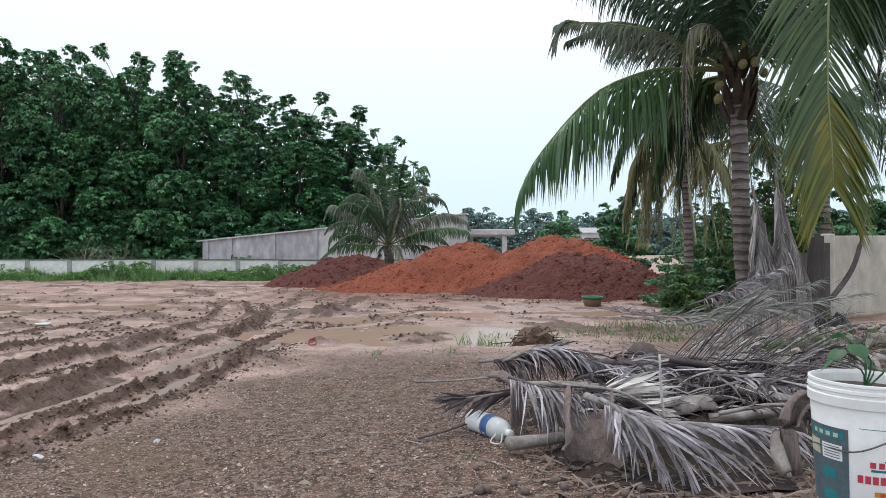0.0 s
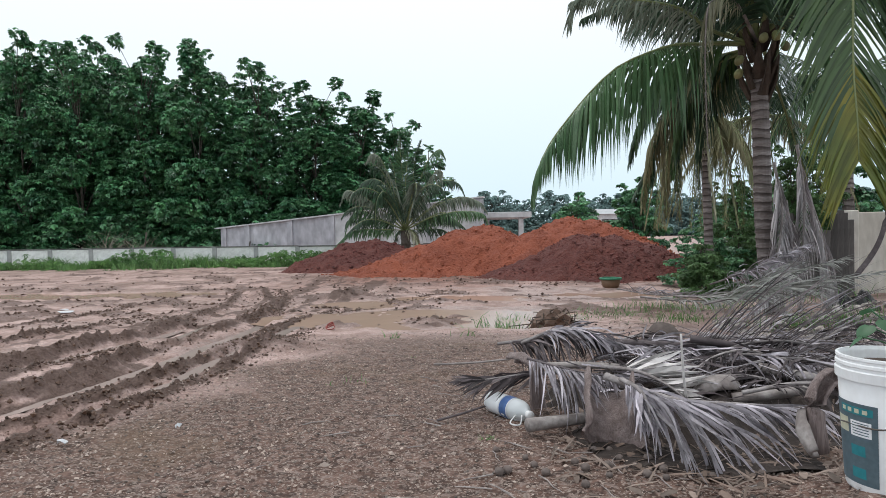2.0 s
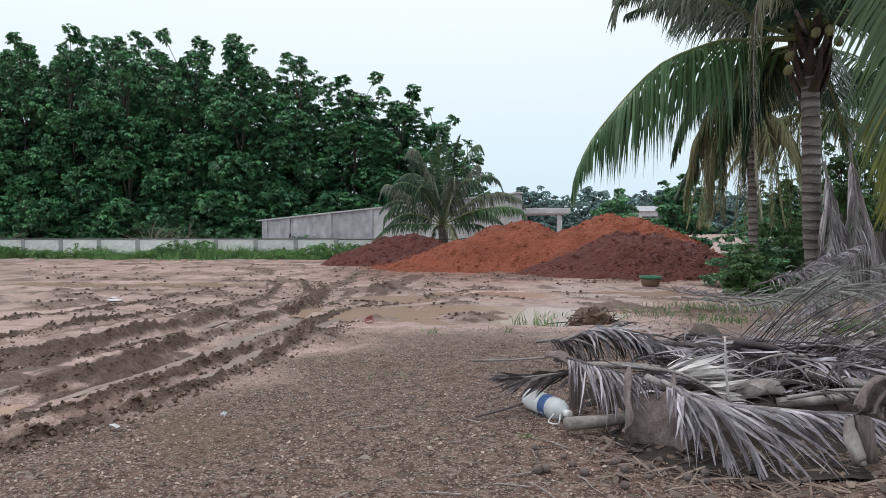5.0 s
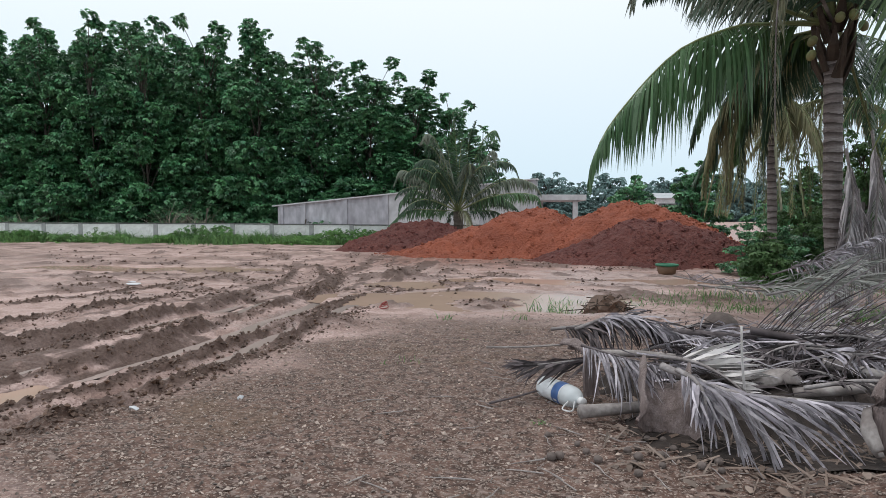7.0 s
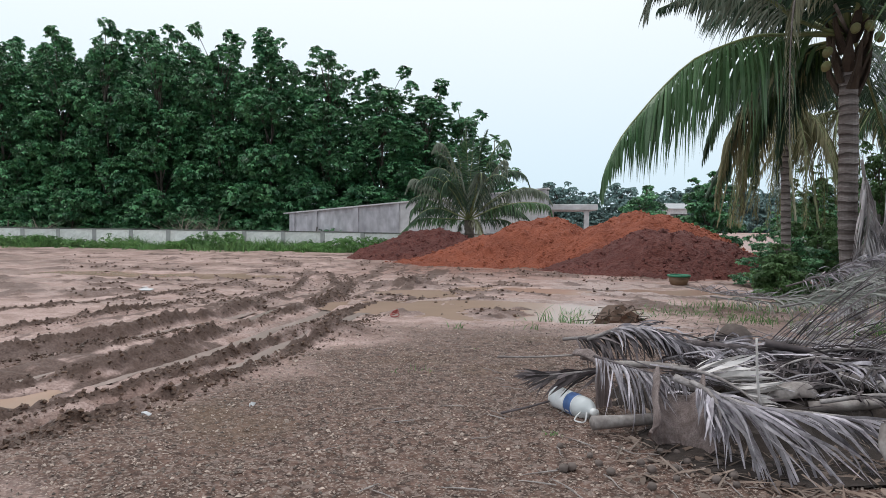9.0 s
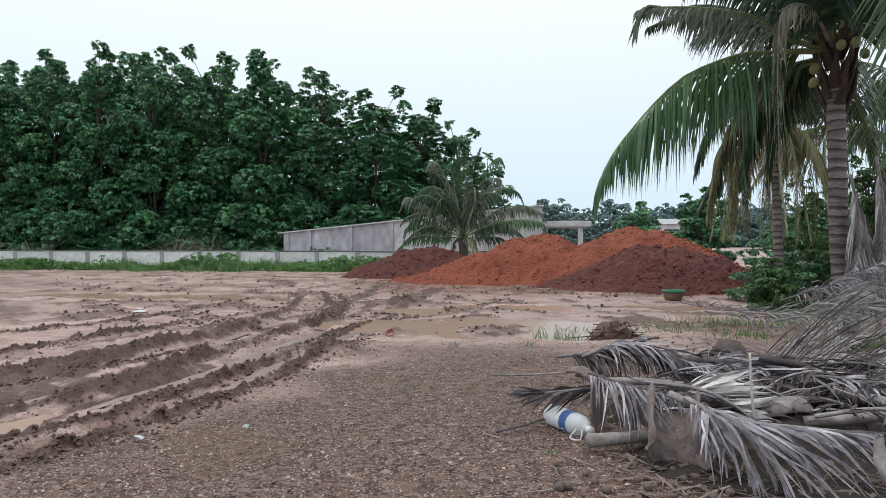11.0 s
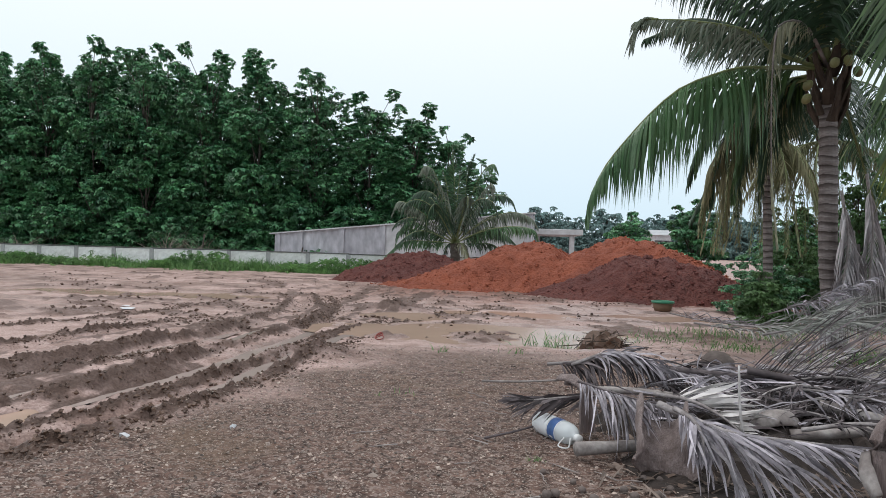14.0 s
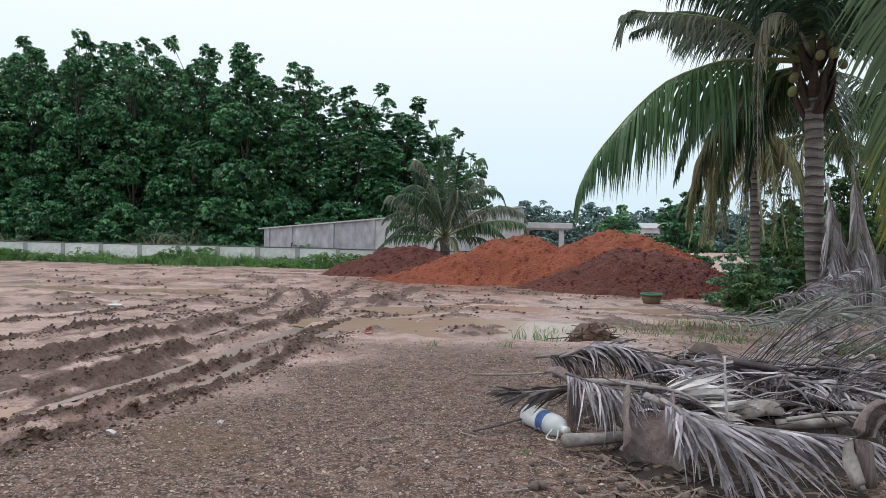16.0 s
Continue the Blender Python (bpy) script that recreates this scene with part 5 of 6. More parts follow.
# ---- dead fronds heaped beside the yard ----
M_SHEATH = mat("dry_leaf_sheath", (0.2, 0.15, 0.14), (0.34, 0.275, 0.265), (0.045, 0.03, 0.028), scale=5, fine=30, rough=0.75, bump=0.9, depth=0.01, stretch=(5, 5, 0.35))
M_PALE = mat("bleached_frond", (0.58, 0.55, 0.54), (0.42, 0.39, 0.38), (0.66, 0.63, 0.62), scale=4, fine=30, rough=0.7, bump=0.2, depth=0.004, island=0.3)
M_GREYGREEN = mat("fading_frond", (0.27, 0.285, 0.26), (0.38, 0.37, 0.355), (0.14, 0.16, 0.135), scale=3, fine=20, rough=0.7, bump=0, island=0.4)
M_RIB = mat("weathered_midrib", (0.2, 0.175, 0.17), (0.38, 0.35, 0.35), (0.06, 0.048, 0.045), scale=11, fine=60, rough=0.8, bump=0.6, depth=0.004, rand=0.3)
HEAP = "dead palm fronds in the heap"


def dead_frond(label, pts, length, leaf=None, rib=None, **kw):
    """One fallen frond: its midrib is the thing's largest part, the blades hang from it."""
    f = thing("dead_frond", label, "palm frond", HEAP)
    kw.setdefault("twist", 0.9)
    kw.setdefault("wild", 0.6)
    kw.setdefault("curl", 0.2)
    kw.setdefault("thick", 0.014)
    ribs, blades = frond_shapes(pts, length, **kw)
    part("midrib", ribs, rib or M_RIB, f, smooth=True)
    part("foliage", blades, leaf or M_DEAD, f, kind="stuff")
    return f


def half_pipe(pts, radii, open_from, open_to, wall=0.012, n=12):
    """A curled sheath: part of a tube's wall, with thickness."""
    path = smooth_path(pts, 12)
    rr = [float(np.interp(i / 12, np.linspace(0, 1, len(radii)), radii)) for i in range(13)]
    vs, fs = [], []
    for i, p in enumerate(path):
        d = (path[min(i + 1, 12)] - path[max(i - 1, 0)]).normalized()
        ref = Vector((0, 0, 1)) if abs(d.z) < 0.9 else Vector((0, 1, 0))
        s = d.cross(ref).normalized()
        u = s.cross(d)
        for inner in (0, 1):
            for k in range(n + 1):
                a = radians(open_from + (open_to - open_from) * k / n)
                r = rr[i] * (1 + 0.06 * math.sin(5 * a + i)) - inner * wall
                vs.append(p + s * math.cos(a) * r + u * math.sin(a) * r)
    w = 2 * (n + 1)
    for i in range(12):
        b, c = i * w, (i + 1) * w
        for k in range(n):
            fs.append((b + k, b + k + 1, c + k + 1, c + k))
            fs.append((b + n + 1 + k, c + n + 1 + k, c + n + 2 + k, b + n + 2 + k))
        fs.append((b, c, c + n + 1, b + n + 1))
        fs.append((b + n, b + 2 * n + 1, c + 2 * n + 1, c + n))
    for b in (0, 12 * w):
        for k in range(n):
            fs.append((b + k, b + n + 1 + k, b + n + 2 + k, b + k + 1))
    return vs, fs


rng_h = random.Random(44)
# the nearest frond: its sheath gapes towards the yard, its blades sweep to the ground
f = dead_frond("dry grey frond with long drooping blades and a gaping brown sheath", [(0.678, 3.150, 0.301), (0.803, 3.060, 0.263), (0.957, 2.970, 0.229), (1.196, 2.930, 0.219), (1.517, 2.920, 0.201)], 0.62,
               n=120, sides=(1,), gone=0.2, sweep=1.05, lift=0.2, droop=0.95, width=0.015, rng=rng_h, bend=6, bare=0.17, thick=0.022, taper=0.2, jitter=0.26, ragged=0.5)
part("sheath", half_pipe([(0.730, 3.300, 0.267), (0.696, 3.100, 0.192), (0.689, 3.000, 0.102), (0.675, 2.960, 0.051)], (0.115, 0.125, 0.13, 0.145), 165, 390, 0.014), M_SHEATH, f, "broad curled brown sheath", True)
dead_frond("dry frond with curled blades hanging from an arched midrib", [(0.727, 3.050, 0.307), (0.782, 2.960, 0.282), (0.805, 2.900, 0.227), (0.809, 2.860, 0.132)], 0.2, n=30, sides=(1, -1), sweep=0.9, lift=0.1, droop=1.8, width=0.02, rng=rng_h, bend=5, bare=0.1)
dead_frond("dry frond with blades spilling over a log", [(0.353, 3.550, 0.309), (0.491, 3.450, 0.287), (0.626, 3.380, 0.267), (0.753, 3.300, 0.262)], 0.42, rib=M_DEAD_DARK, thick=0.007, n=52, sides=(1, -1), sweep=0.8, lift=0.05, droop=1.5, width=0.0125, rng=rng_h, bend=5, bare=0.02, ragged=0.5, jitter=0.25)
dead_frond("dry brown frond tip lying on the grit", [(0.566, 3.750, 0.193), (0.338, 3.720, 0.184), (0.145, 3.680, 0.170), (-0.019, 3.660, 0.169)], 0.3, leaf=M_DEAD_DARK, n=30, sweep=1.6, lift=0.1, droop=0.4, width=0.018, rng=rng_h, bare=0.1, thick=0.014)
dead_frond("bleached frond with a flat fan of pale blades", [(0.759, 3.600, 0.253), (0.918, 3.500, 0.247), (1.038, 3.400, 0.201), (1.113, 3.320, 0.143)], 0.34, leaf=M_PALE, n=34, sides=(-1,), sweep=0.55, lift=0.35, droop=0.1, width=0.03, rng=rng_h, bare=0.15, jitter=0.06)
dead_frond("dark frond arched over the back of the heap", [(0.239, 4.350, 0.254), (0.428, 4.300, 0.289), (0.641, 4.250, 0.344), (0.814, 4.200, 0.341), (0.953, 4.100, 0.223)], 0.42, leaf=M_DEAD_DARK, n=90, sides=(1, -1), sweep=0.9, lift=0.2, droop=1.2, width=0.015, rng=rng_h, bend=5, bare=0.1, ragged=0.6, jitter=0.22)
dead_frond("grey frond arched over the back of the heap", [(0.386, 4.250, 0.275), (0.598, 4.200, 0.366), (0.786, 4.150, 0.360), (0.935, 4.100, 0.301), (1.118, 4.000, 0.266)], 0.35, n=70, sides=(1, -1), sweep=1.1, lift=0.3, droop=0.9, width=0.014, rng=rng_h, bend=5, ragged=0.6, jitter=0.25)
dead_frond("dry frond whose stiff brown blades stand up like a comb", [(1.444, 4.200, 0.298), (1.693, 4.150, 0.264), (1.954, 4.100, 0.223), (2.226, 4.020, 0.159)], 1.15, leaf=M_DEAD_DARK, rib=M_DEAD_DARK, n=54, sides=(-1,), up=(0, -1, 0), sweep=0.55, lift=-0.35, droop=0.4, ragged=0.5, width=0.0095, rng=rng_h, bend=6, bare=0.02, thick=0.035, taper=0.1, jitter=0.12, curl=0.04)
dead_frond("dry frond with grey blades raised from the heap", [(1.747, 4.900, 0.214), (2.082, 4.800, 0.189), (2.482, 4.700, 0.158), (2.902, 4.600, 0.129)], 1.0, leaf=M_DEAD, n=46, sides=(-1,), up=(0, -1, 0), sweep=0.75, lift=-0.2, droop=0.5, ragged=0.5, width=0.0075, rng=rng_h, bend=6, bare=0.02, thick=0.03, jitter=0.18, curl=0.04)
dead_frond("long dark midrib of a frond across the heap", [(0.966, 4.400, 0.249), (1.312, 4.300, 0.248), (1.693, 4.150, 0.235), (2.154, 3.950, 0.157)], 0.35, leaf=M_DEAD, rib=M_DEAD_DARK, n=70, sweep=1.3, lift=0.1, droop=0.8, width=0.013, rng=rng_h, thick=0.035)
dead_frond("fading grey-green frond fallen against the palm", [(2.127, 6.600, 0.327), (2.502, 6.400, 0.347), (2.902, 6.200, 0.527), (3.426, 6.000, 0.697)], 0.75, leaf=M_GREYGREEN, n=80, sweep=0.8, lift=0.5, droop=0.7, ragged=0.5, jitter=0.25, width=0.01, rng=rng_h, bend=5, curl=0.04)
dead_frond("fading grey-green frond fallen against the palm", [(2.191, 6.000, 0.311), (2.509, 5.900, 0.398), (2.963, 5.800, 0.483), (3.629, 5.600, 0.621)], 0.7, leaf=M_GREYGREEN, n=80, sweep=1.0, lift=0.5, droop=0.6, ragged=0.5, jitter=0.25, width=0.0095, rng=rng_h, bend=5, curl=0.04)
dead_frond("pale frond with upright blades lying by the shrub", [(2.484, 10.500, 0.064), (2.736, 9.500, 0.063), (2.958, 8.500, 0.133), (3.264, 8.000, 0.184)], 0.3, leaf=M_DEAD, n=60, sweep=0.5, lift=0.9, droop=0.5, width=0.014, rng=rng_h)
dead_frond("dry frond lying at the foot of the palms", [(2.438, 9.000, 0.082), (2.780, 8.400, 0.085), (3.127, 8.000, 0.115), (3.450, 7.800, 0.204)], 0.32, leaf=M_GREYGREEN, n=60, sweep=0.8, lift=0.6, droop=0.8, width=0.014, rng=rng_h)
dead_frond("dry frond lying at the foot of the palms", [(2.841, 7.600, 0.355), (3.147, 7.400, 0.499), (3.417, 7.300, 0.631), (3.792, 7.300, 0.819)], 0.55, leaf=M_DEAD, n=70, sweep=0.6, lift=0.5, droop=1.2, width=0.014, rng=rng_h)
# the tangle under and behind them; its many dark fronds paint in the gaps' shade
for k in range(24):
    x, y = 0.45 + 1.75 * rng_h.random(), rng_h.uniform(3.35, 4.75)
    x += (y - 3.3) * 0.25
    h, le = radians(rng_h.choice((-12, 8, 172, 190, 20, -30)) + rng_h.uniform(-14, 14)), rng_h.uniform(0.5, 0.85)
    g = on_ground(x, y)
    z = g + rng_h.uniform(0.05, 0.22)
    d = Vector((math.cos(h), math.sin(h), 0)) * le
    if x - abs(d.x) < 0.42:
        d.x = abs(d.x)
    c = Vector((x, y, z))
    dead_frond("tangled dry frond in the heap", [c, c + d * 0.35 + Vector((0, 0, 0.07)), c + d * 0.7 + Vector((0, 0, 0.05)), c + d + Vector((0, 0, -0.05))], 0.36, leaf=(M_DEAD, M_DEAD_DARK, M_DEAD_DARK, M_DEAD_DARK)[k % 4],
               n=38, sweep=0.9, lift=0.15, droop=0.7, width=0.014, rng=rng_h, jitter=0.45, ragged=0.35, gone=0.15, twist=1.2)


def shade_mat():
    """Dark soil and litter under the heap, coloured near black for the fronds' shade."""
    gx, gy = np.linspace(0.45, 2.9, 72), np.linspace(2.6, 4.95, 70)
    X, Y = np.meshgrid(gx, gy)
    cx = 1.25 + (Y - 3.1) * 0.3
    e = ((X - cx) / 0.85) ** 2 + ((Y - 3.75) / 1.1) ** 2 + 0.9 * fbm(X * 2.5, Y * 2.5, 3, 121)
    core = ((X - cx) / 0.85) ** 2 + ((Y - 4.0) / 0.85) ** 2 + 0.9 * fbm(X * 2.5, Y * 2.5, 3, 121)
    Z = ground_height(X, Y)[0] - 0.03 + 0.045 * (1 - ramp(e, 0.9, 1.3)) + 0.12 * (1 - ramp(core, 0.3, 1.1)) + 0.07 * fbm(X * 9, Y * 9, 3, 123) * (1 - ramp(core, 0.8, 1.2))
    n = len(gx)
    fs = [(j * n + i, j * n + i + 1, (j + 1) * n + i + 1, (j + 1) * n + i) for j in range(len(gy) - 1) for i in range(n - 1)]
    # Near-black tones paint the shadow beneath the blades onto the litter.
    m = mat("shaded_litter_mat", (0.03, 0.022, 0.019), (0.055, 0.04, 0.034), (0.015, 0.011, 0.01), scale=6, fine=40, rough=0.95, bump=0.9)
    return tagged(part("shaded_litter_mat", (np.stack([X, Y, Z], -1).reshape(-1, 3).tolist(), fs), m, kind="stuff"), "dark soil and litter under the fronds, with their shade painted in", "leaf mould")


shade_mat()


def petiole(label, pts, r, material=None, flat=0.7):
    ob = part("petiole", tube(smooth_path(pts, 12), [r * (1 - 0.25 * i / 12) for i in range(13)], 10, flat), material or M_STALK, smooth=True)
    return tagged(ob, label, "palm stalk", HEAP)


petiole("thick pale frond stalk lying beside the bottle", [(0.317, 3.220, 0.048), (0.467, 3.280, 0.047), (0.706, 3.350, 0.055)], 0.036, flat=0.95)
petiole("thick grey frond stalk in the heap", [(1.393, 3.450, 0.110), (1.591, 3.400, 0.143), (1.798, 3.350, 0.187)], 0.04)
petiole("thick grey frond stalk in the heap", [(1.637, 3.700, 0.217), (1.850, 3.620, 0.184), (1.996, 3.550, 0.166)], 0.045)
petiole("grey frond stalk in the heap", [(0.463, 3.700, 0.236), (0.646, 3.660, 0.250), (0.852, 3.600, 0.250)], 0.03)
petiole("slender bleached stalk standing upright in the heap", [(1.075, 3.200, 0.174), (1.059, 3.200, 0.317), (1.051, 3.200, 0.487)], 0.014, M_PALE, 0.4)
petiole("thin dry stick across the grit", [(-0.132, 3.500, -0.005), (0.019, 3.600, 0.009), (0.164, 3.750, 0.013), (0.284, 3.850, 0.007)], 0.009, M_DEAD_DARK)
petiole("thin dry stick across the grit", [(-0.200, 4.750, 0.043), (0.065, 4.750, 0.051), (0.347, 4.700, 0.085)], 0.012)
petiole("thin black branch leaning on the side wall", [(4.234, 7.200, 0.451), (4.481, 7.300, 0.693), (4.656, 7.400, 0.943), (4.796, 7.500, 1.360)], 0.032, M_DEAD_DARK, 0.8)

s = part("leaf_sheath", half_pipe([(1.203, 3.500, 0.109), (1.293, 3.500, 0.148), (1.403, 3.550, 0.145), (1.475, 3.600, 0.093)], (0.025, 0.06, 0.065, 0.04), 0, 190, 0.012), M_STALK, smooth=True)
tagged(s, "torn weathered grey leaf sheath arched over a dark hollow", "leaf sheath", HEAP)
s = part("leaf_sheath", half_pipe([(0.414, 3.600, 0.281), (0.405, 3.580, 0.159), (0.415, 3.560, 0.033)], (0.03, 0.04, 0.045), 20, 200, 0.012), M_SHEATH, smooth=True)
tagged(s, "dark brown leaf sheath standing on end", "leaf sheath", HEAP)
s = part("leaf_sheath", half_pipe([(0.276, 3.750, 0.257), (0.336, 3.700, 0.255), (0.401, 3.650, 0.221)], (0.05, 0.06, 0.04), 30, 200, 0.012), M_SHEATH, smooth=True)
tagged(s, "broken reddish-brown leaf sheath in the heap", "leaf sheath", HEAP)
# the hollow rotten sheath beside the bucket
s = part("leaf_sheath", half_pipe([(1.447, 2.750, 0.071), (1.433, 2.750, 0.201), (1.468, 2.780, 0.299), (1.539, 2.800, 0.364), (1.627, 2.850, 0.318)], (0.05, 0.045, 0.04, 0.04, 0.03), 60, 330, 0.015), M_SHEATH, smooth=True)
tagged(s, "hollow rotten brown leaf sheath beside the bucket", "leaf sheath", HEAP)
s = part("leaf_sheath", half_pipe([(1.384, 2.620, 0.104), (1.391, 2.700, 0.169), (1.405, 2.750, 0.236)], (0.03, 0.05, 0.03), 100, 300, 0.012), M_STALK, smooth=True)
tagged(s, "crumpled dry leaf sheath by the bucket", "leaf sheath", HEAP)


# ---- bottle ----
def bottle():
    clear = bpy.data.materials.new("clear_plastic")
    clear.use_nodes = True
    p = clear.node_tree.nodes["Principled BSDF"]
    p.inputs["Base Color"].default_value = (0.86, 0.9, 0.92, 1)
    p.inputs["Roughness"].default_value = 0.12
    p.inputs["Transmission Weight"].default_value = 0.35
    p.inputs["IOR"].default_value = 1.2
    milk = mat("milky_plastic", (0.93, 0.95, 0.97), (0.9, 0.92, 0.95), (0.86, 0.88, 0.91), scale=8, fine=40, rough=0.3, bump=0.05)
    white = mat("white_cap", (0.8, 0.8, 0.8), (0.72, 0.72, 0.72), scale=9, rough=0.4, bump=0)
    blue = mat("blue_print", (0.06, 0.13, 0.33), (0.08, 0.17, 0.4), scale=9, rough=0.4, bump=0)
    b = thing("bottle", "empty plastic water bottle with blue label lying on grit", "bottle")
    body = part("body", lathe([(0.001, 0.004), (0.04, 0.0), (0.05, 0.012), (0.05, 0.06), (0.0475, 0.066), (0.05, 0.072), (0.05, 0.17)]), milk, b, "milky plastic body", True)
    part("shoulder", lathe([(0.05, 0.17), (0.048, 0.18), (0.05, 0.19), (0.05, 0.225), (0.0475, 0.232), (0.0485, 0.24), (0.042, 0.26), (0.03, 0.276), (0.0165, 0.286), (0.0145, 0.305)]), clear, b, "clear plastic shoulder", True)
    part("paper_label", lathe([(0.0508, 0.13), (0.0508, 0.2)]), white, b, "white printed label", True)
    part("print_band", lathe([(0.0513, 0.14), (0.0513, 0.195)]), blue, b, "blue print", True)
    for a in (200, 222, 244, 266, 290):
        vs = [(0.0519 * math.cos(radians(a + da)), 0.0519 * math.sin(radians(a + da)), z) for z in (0.155, 0.18) for da in (0, 6, 12)]
        part("print_bar", (vs, [(0, 1, 4, 3), (1, 2, 5, 4)]), white, b)
    part("cap", lathe([(0.001, 0.322), (0.0165, 0.321), (0.0175, 0.318), (0.0175, 0.298), (0.0165, 0.296), (0.001, 0.296)]), white, b, "white screw cap", True)
    a, e = Vector((0.168, 3.760, 0.043)), Vector((0.330, 3.470, 0.039))
    a.z = on_ground(a.x, a.y) + 0.05
    e.z = on_ground(e.x, e.y) + 0.045
    b.matrix_world = Matrix.Translation(a) @ (e - a).to_track_quat("Z", "Y").to_matrix().to_4x4() @ Matrix.Scale(1.2, 4)
    loop = part("cord", tube(smooth_path([(0.304, 3.380, 0.052), (0.291, 3.360, 0.009), (0.245, 3.400, 0.006), (0.278, 3.450, 0.033)], 14), 0.004, 6), white, smooth=True)
    tagged(loop, "loop of dirty white cord by the bottle", "cord")


bottle()


# ---- bucket ----
def bucket():
    c = Vector((1.452, 2.27, 0.105))
    shell = mat("scuffed_white_plastic", (0.93, 0.95, 0.97), (0.88, 0.9, 0.92), (0.78, 0.78, 0.78), scale=5, fine=30, rough=0.38, bump=0.12, depth=0.003)
    slate = mat("slate_blue_print", (0.09, 0.14, 0.17), (0.12, 0.17, 0.2), scale=12, fine=60, rough=0.45, bump=0)
    teal = mat("teal_print", (0.02, 0.22, 0.26), (0.03, 0.26, 0.3), scale=12, rough=0.45, bump=0)
    red = mat("red_print", (0.6, 0.05, 0.1), (0.66, 0.08, 0.14), scale=12, rough=0.45, bump=0)
    orange = mat("orange_print", (0.75, 0.3, 0.04), (0.7, 0.26, 0.04), scale=12, rough=0.45, bump=0)
    cream = mat("cream_print", (0.66, 0.66, 0.5), (0.6, 0.6, 0.46), scale=12, rough=0.45, bump=0)
    wire = mat("rusty_wire", (0.2, 0.19, 0.18), (0.14, 0.12, 0.1), scale=12, rough=0.5, metal=0.7)
    soil = mat("potting_soil", (0.05, 0.035, 0.025), (0.08, 0.055, 0.04), scale=12, rough=0.95, bump=0.8)
    leafm = mat("heart_leaf", (0.05, 0.16, 0.07), (0.08, 0.2, 0.09), scale=6, fine=30, rough=0.45, bump=0.1, through_light=0.25, rand=0.2)
    b = thing("bucket", "scuffed white plastic bucket with faded printing and a weed", "bucket", at=c)
    wall_r = lambda z: 0.142 + 0.028 * z / 0.44
    part("body", lathe([(0.001, 0.0), (0.138, 0.0), (0.142, 0.01), (wall_r(0.37), 0.37), (wall_r(0.37) - 0.003, 0.375)], 48), shell, b, "scuffed white plastic", True)
    part("rim", lathe([(0.166, 0.372), (0.174, 0.374), (0.175, 0.405), (0.170, 0.409), (0.170, 0.418), (0.1745, 0.421), (0.1735, 0.43), (0.170, 0.433), (0.170, 0.441), (0.173, 0.444), (0.172, 0.452), (0.164, 0.453), (0.161, 0.44), (0.16, 0.372), (0.166, 0.372)], 48), shell, b, "ribbed white rim", False)
    part("earth", lathe([(0.001, 0.425), (0.08, 0.418), (0.162, 0.41)], 24), soil, b, "dark potting soil")

    def patch(name, z0, z1, a0, a1, material, label="", off=0.0012):
        n = max(2, int((a1 - a0) / 4))
        vs = []
        for z in (z0, z1):
            for k in range(n + 1):
                a = radians(a0 + (a1 - a0) * k / n)
                r = wall_r(z) + off
                vs.append((r * math.cos(a), r * math.sin(a), z))
        return part(name, (vs, [(k, k + 1, n + 2 + k, n + 1 + k) for k in range(n)]), material, b, label, True)
    patch("label_panel", 0.03, 0.30, 152, 221, slate, "slate-blue printed panel")
    patch("label_badge", 0.262, 0.288, 170, 216, teal, "teal badge", 0.002)
    for k in range(4):
        patch("print_bar", 0.268, 0.282, 174 + 10 * k, 180 + 10 * k, cream, "", 0.003)
    patch("label_square", 0.195, 0.245, 160, 183, cream, "cream square", 0.002)
    patch("label_square", 0.19, 0.242, 187, 214, shell, "white square", 0.002)
    for k in range(5):
        patch("print_bar", 0.197 + 0.009 * k, 0.2 + 0.009 * k, 190, 211, slate, "", 0.003)
    patch("label_dot", 0.125, 0.16, 186, 206, teal, "teal dot", 0.002)
    patch("label_dot", 0.05, 0.085, 186, 206, teal, "teal dot", 0.002)
    for k in range(4):
        patch("print_bar", 0.185, 0.205, 243 + 9 * k, 249 + 9 * k, red, "red lettering bar")
    patch("swoosh", 0.173, 0.181, 244, 285, teal, "teal swoosh")
    patch("swoosh", 0.206, 0.211, 258, 290, teal, "teal swoosh")
    for k in range(8):
        patch("print_bar", 0.132, 0.158, 230 + 8 * k, 236 + 8 * k - (3 if k == 4 else 0), red, "red lettering bar")
    patch("warning_strip", 0.092, 0.108, 248, 320, orange, "orange strip")
    for k in range(7):
        patch("print_bar", 0.096, 0.104, 254 + 8 * k, 259 + 8 * k, red, "", 0.002)
    patch("label_line", 0.31, 0.312, 232, 320, teal, "thin printed line")
    part("bail", tube(smooth_path([(-0.165, 0.02, 0.225), (-0.12, -0.13, 0.235), (-0.02, -0.182, 0.29), (0.1, -0.165, 0.33), (0.17, -0.03, 0.36)], 20), 0.0028, 6), wire, b, "wire handle", True)
    # the weed
    for k, (dx, dy, dz, s, yaw, pit) in enumerate(((-0.02, -0.02, 0.53, 0.062, 200, 35), (0.03, -0.04, 0.55, 0.068, 260, 25), (-0.07, -0.06, 0.5, 0.05, 150, 40), (0.09, 0.0, 0.5, 0.05, 300, 40), (0.02, 0.04, 0.58, 0.05, 90, 20), (0.12, -0.05, 0.47, 0.035, 320, 50))):
        s *= 0.82
        outline = [(0, 0), (0.35, -0.18), (0.62, 0.05), (0.62, 0.4), (0.35, 0.85), (0, 1.25), (-0.35, 0.85), (-0.62, 0.4), (-0.62, 0.05), (-0.35, -0.18)]
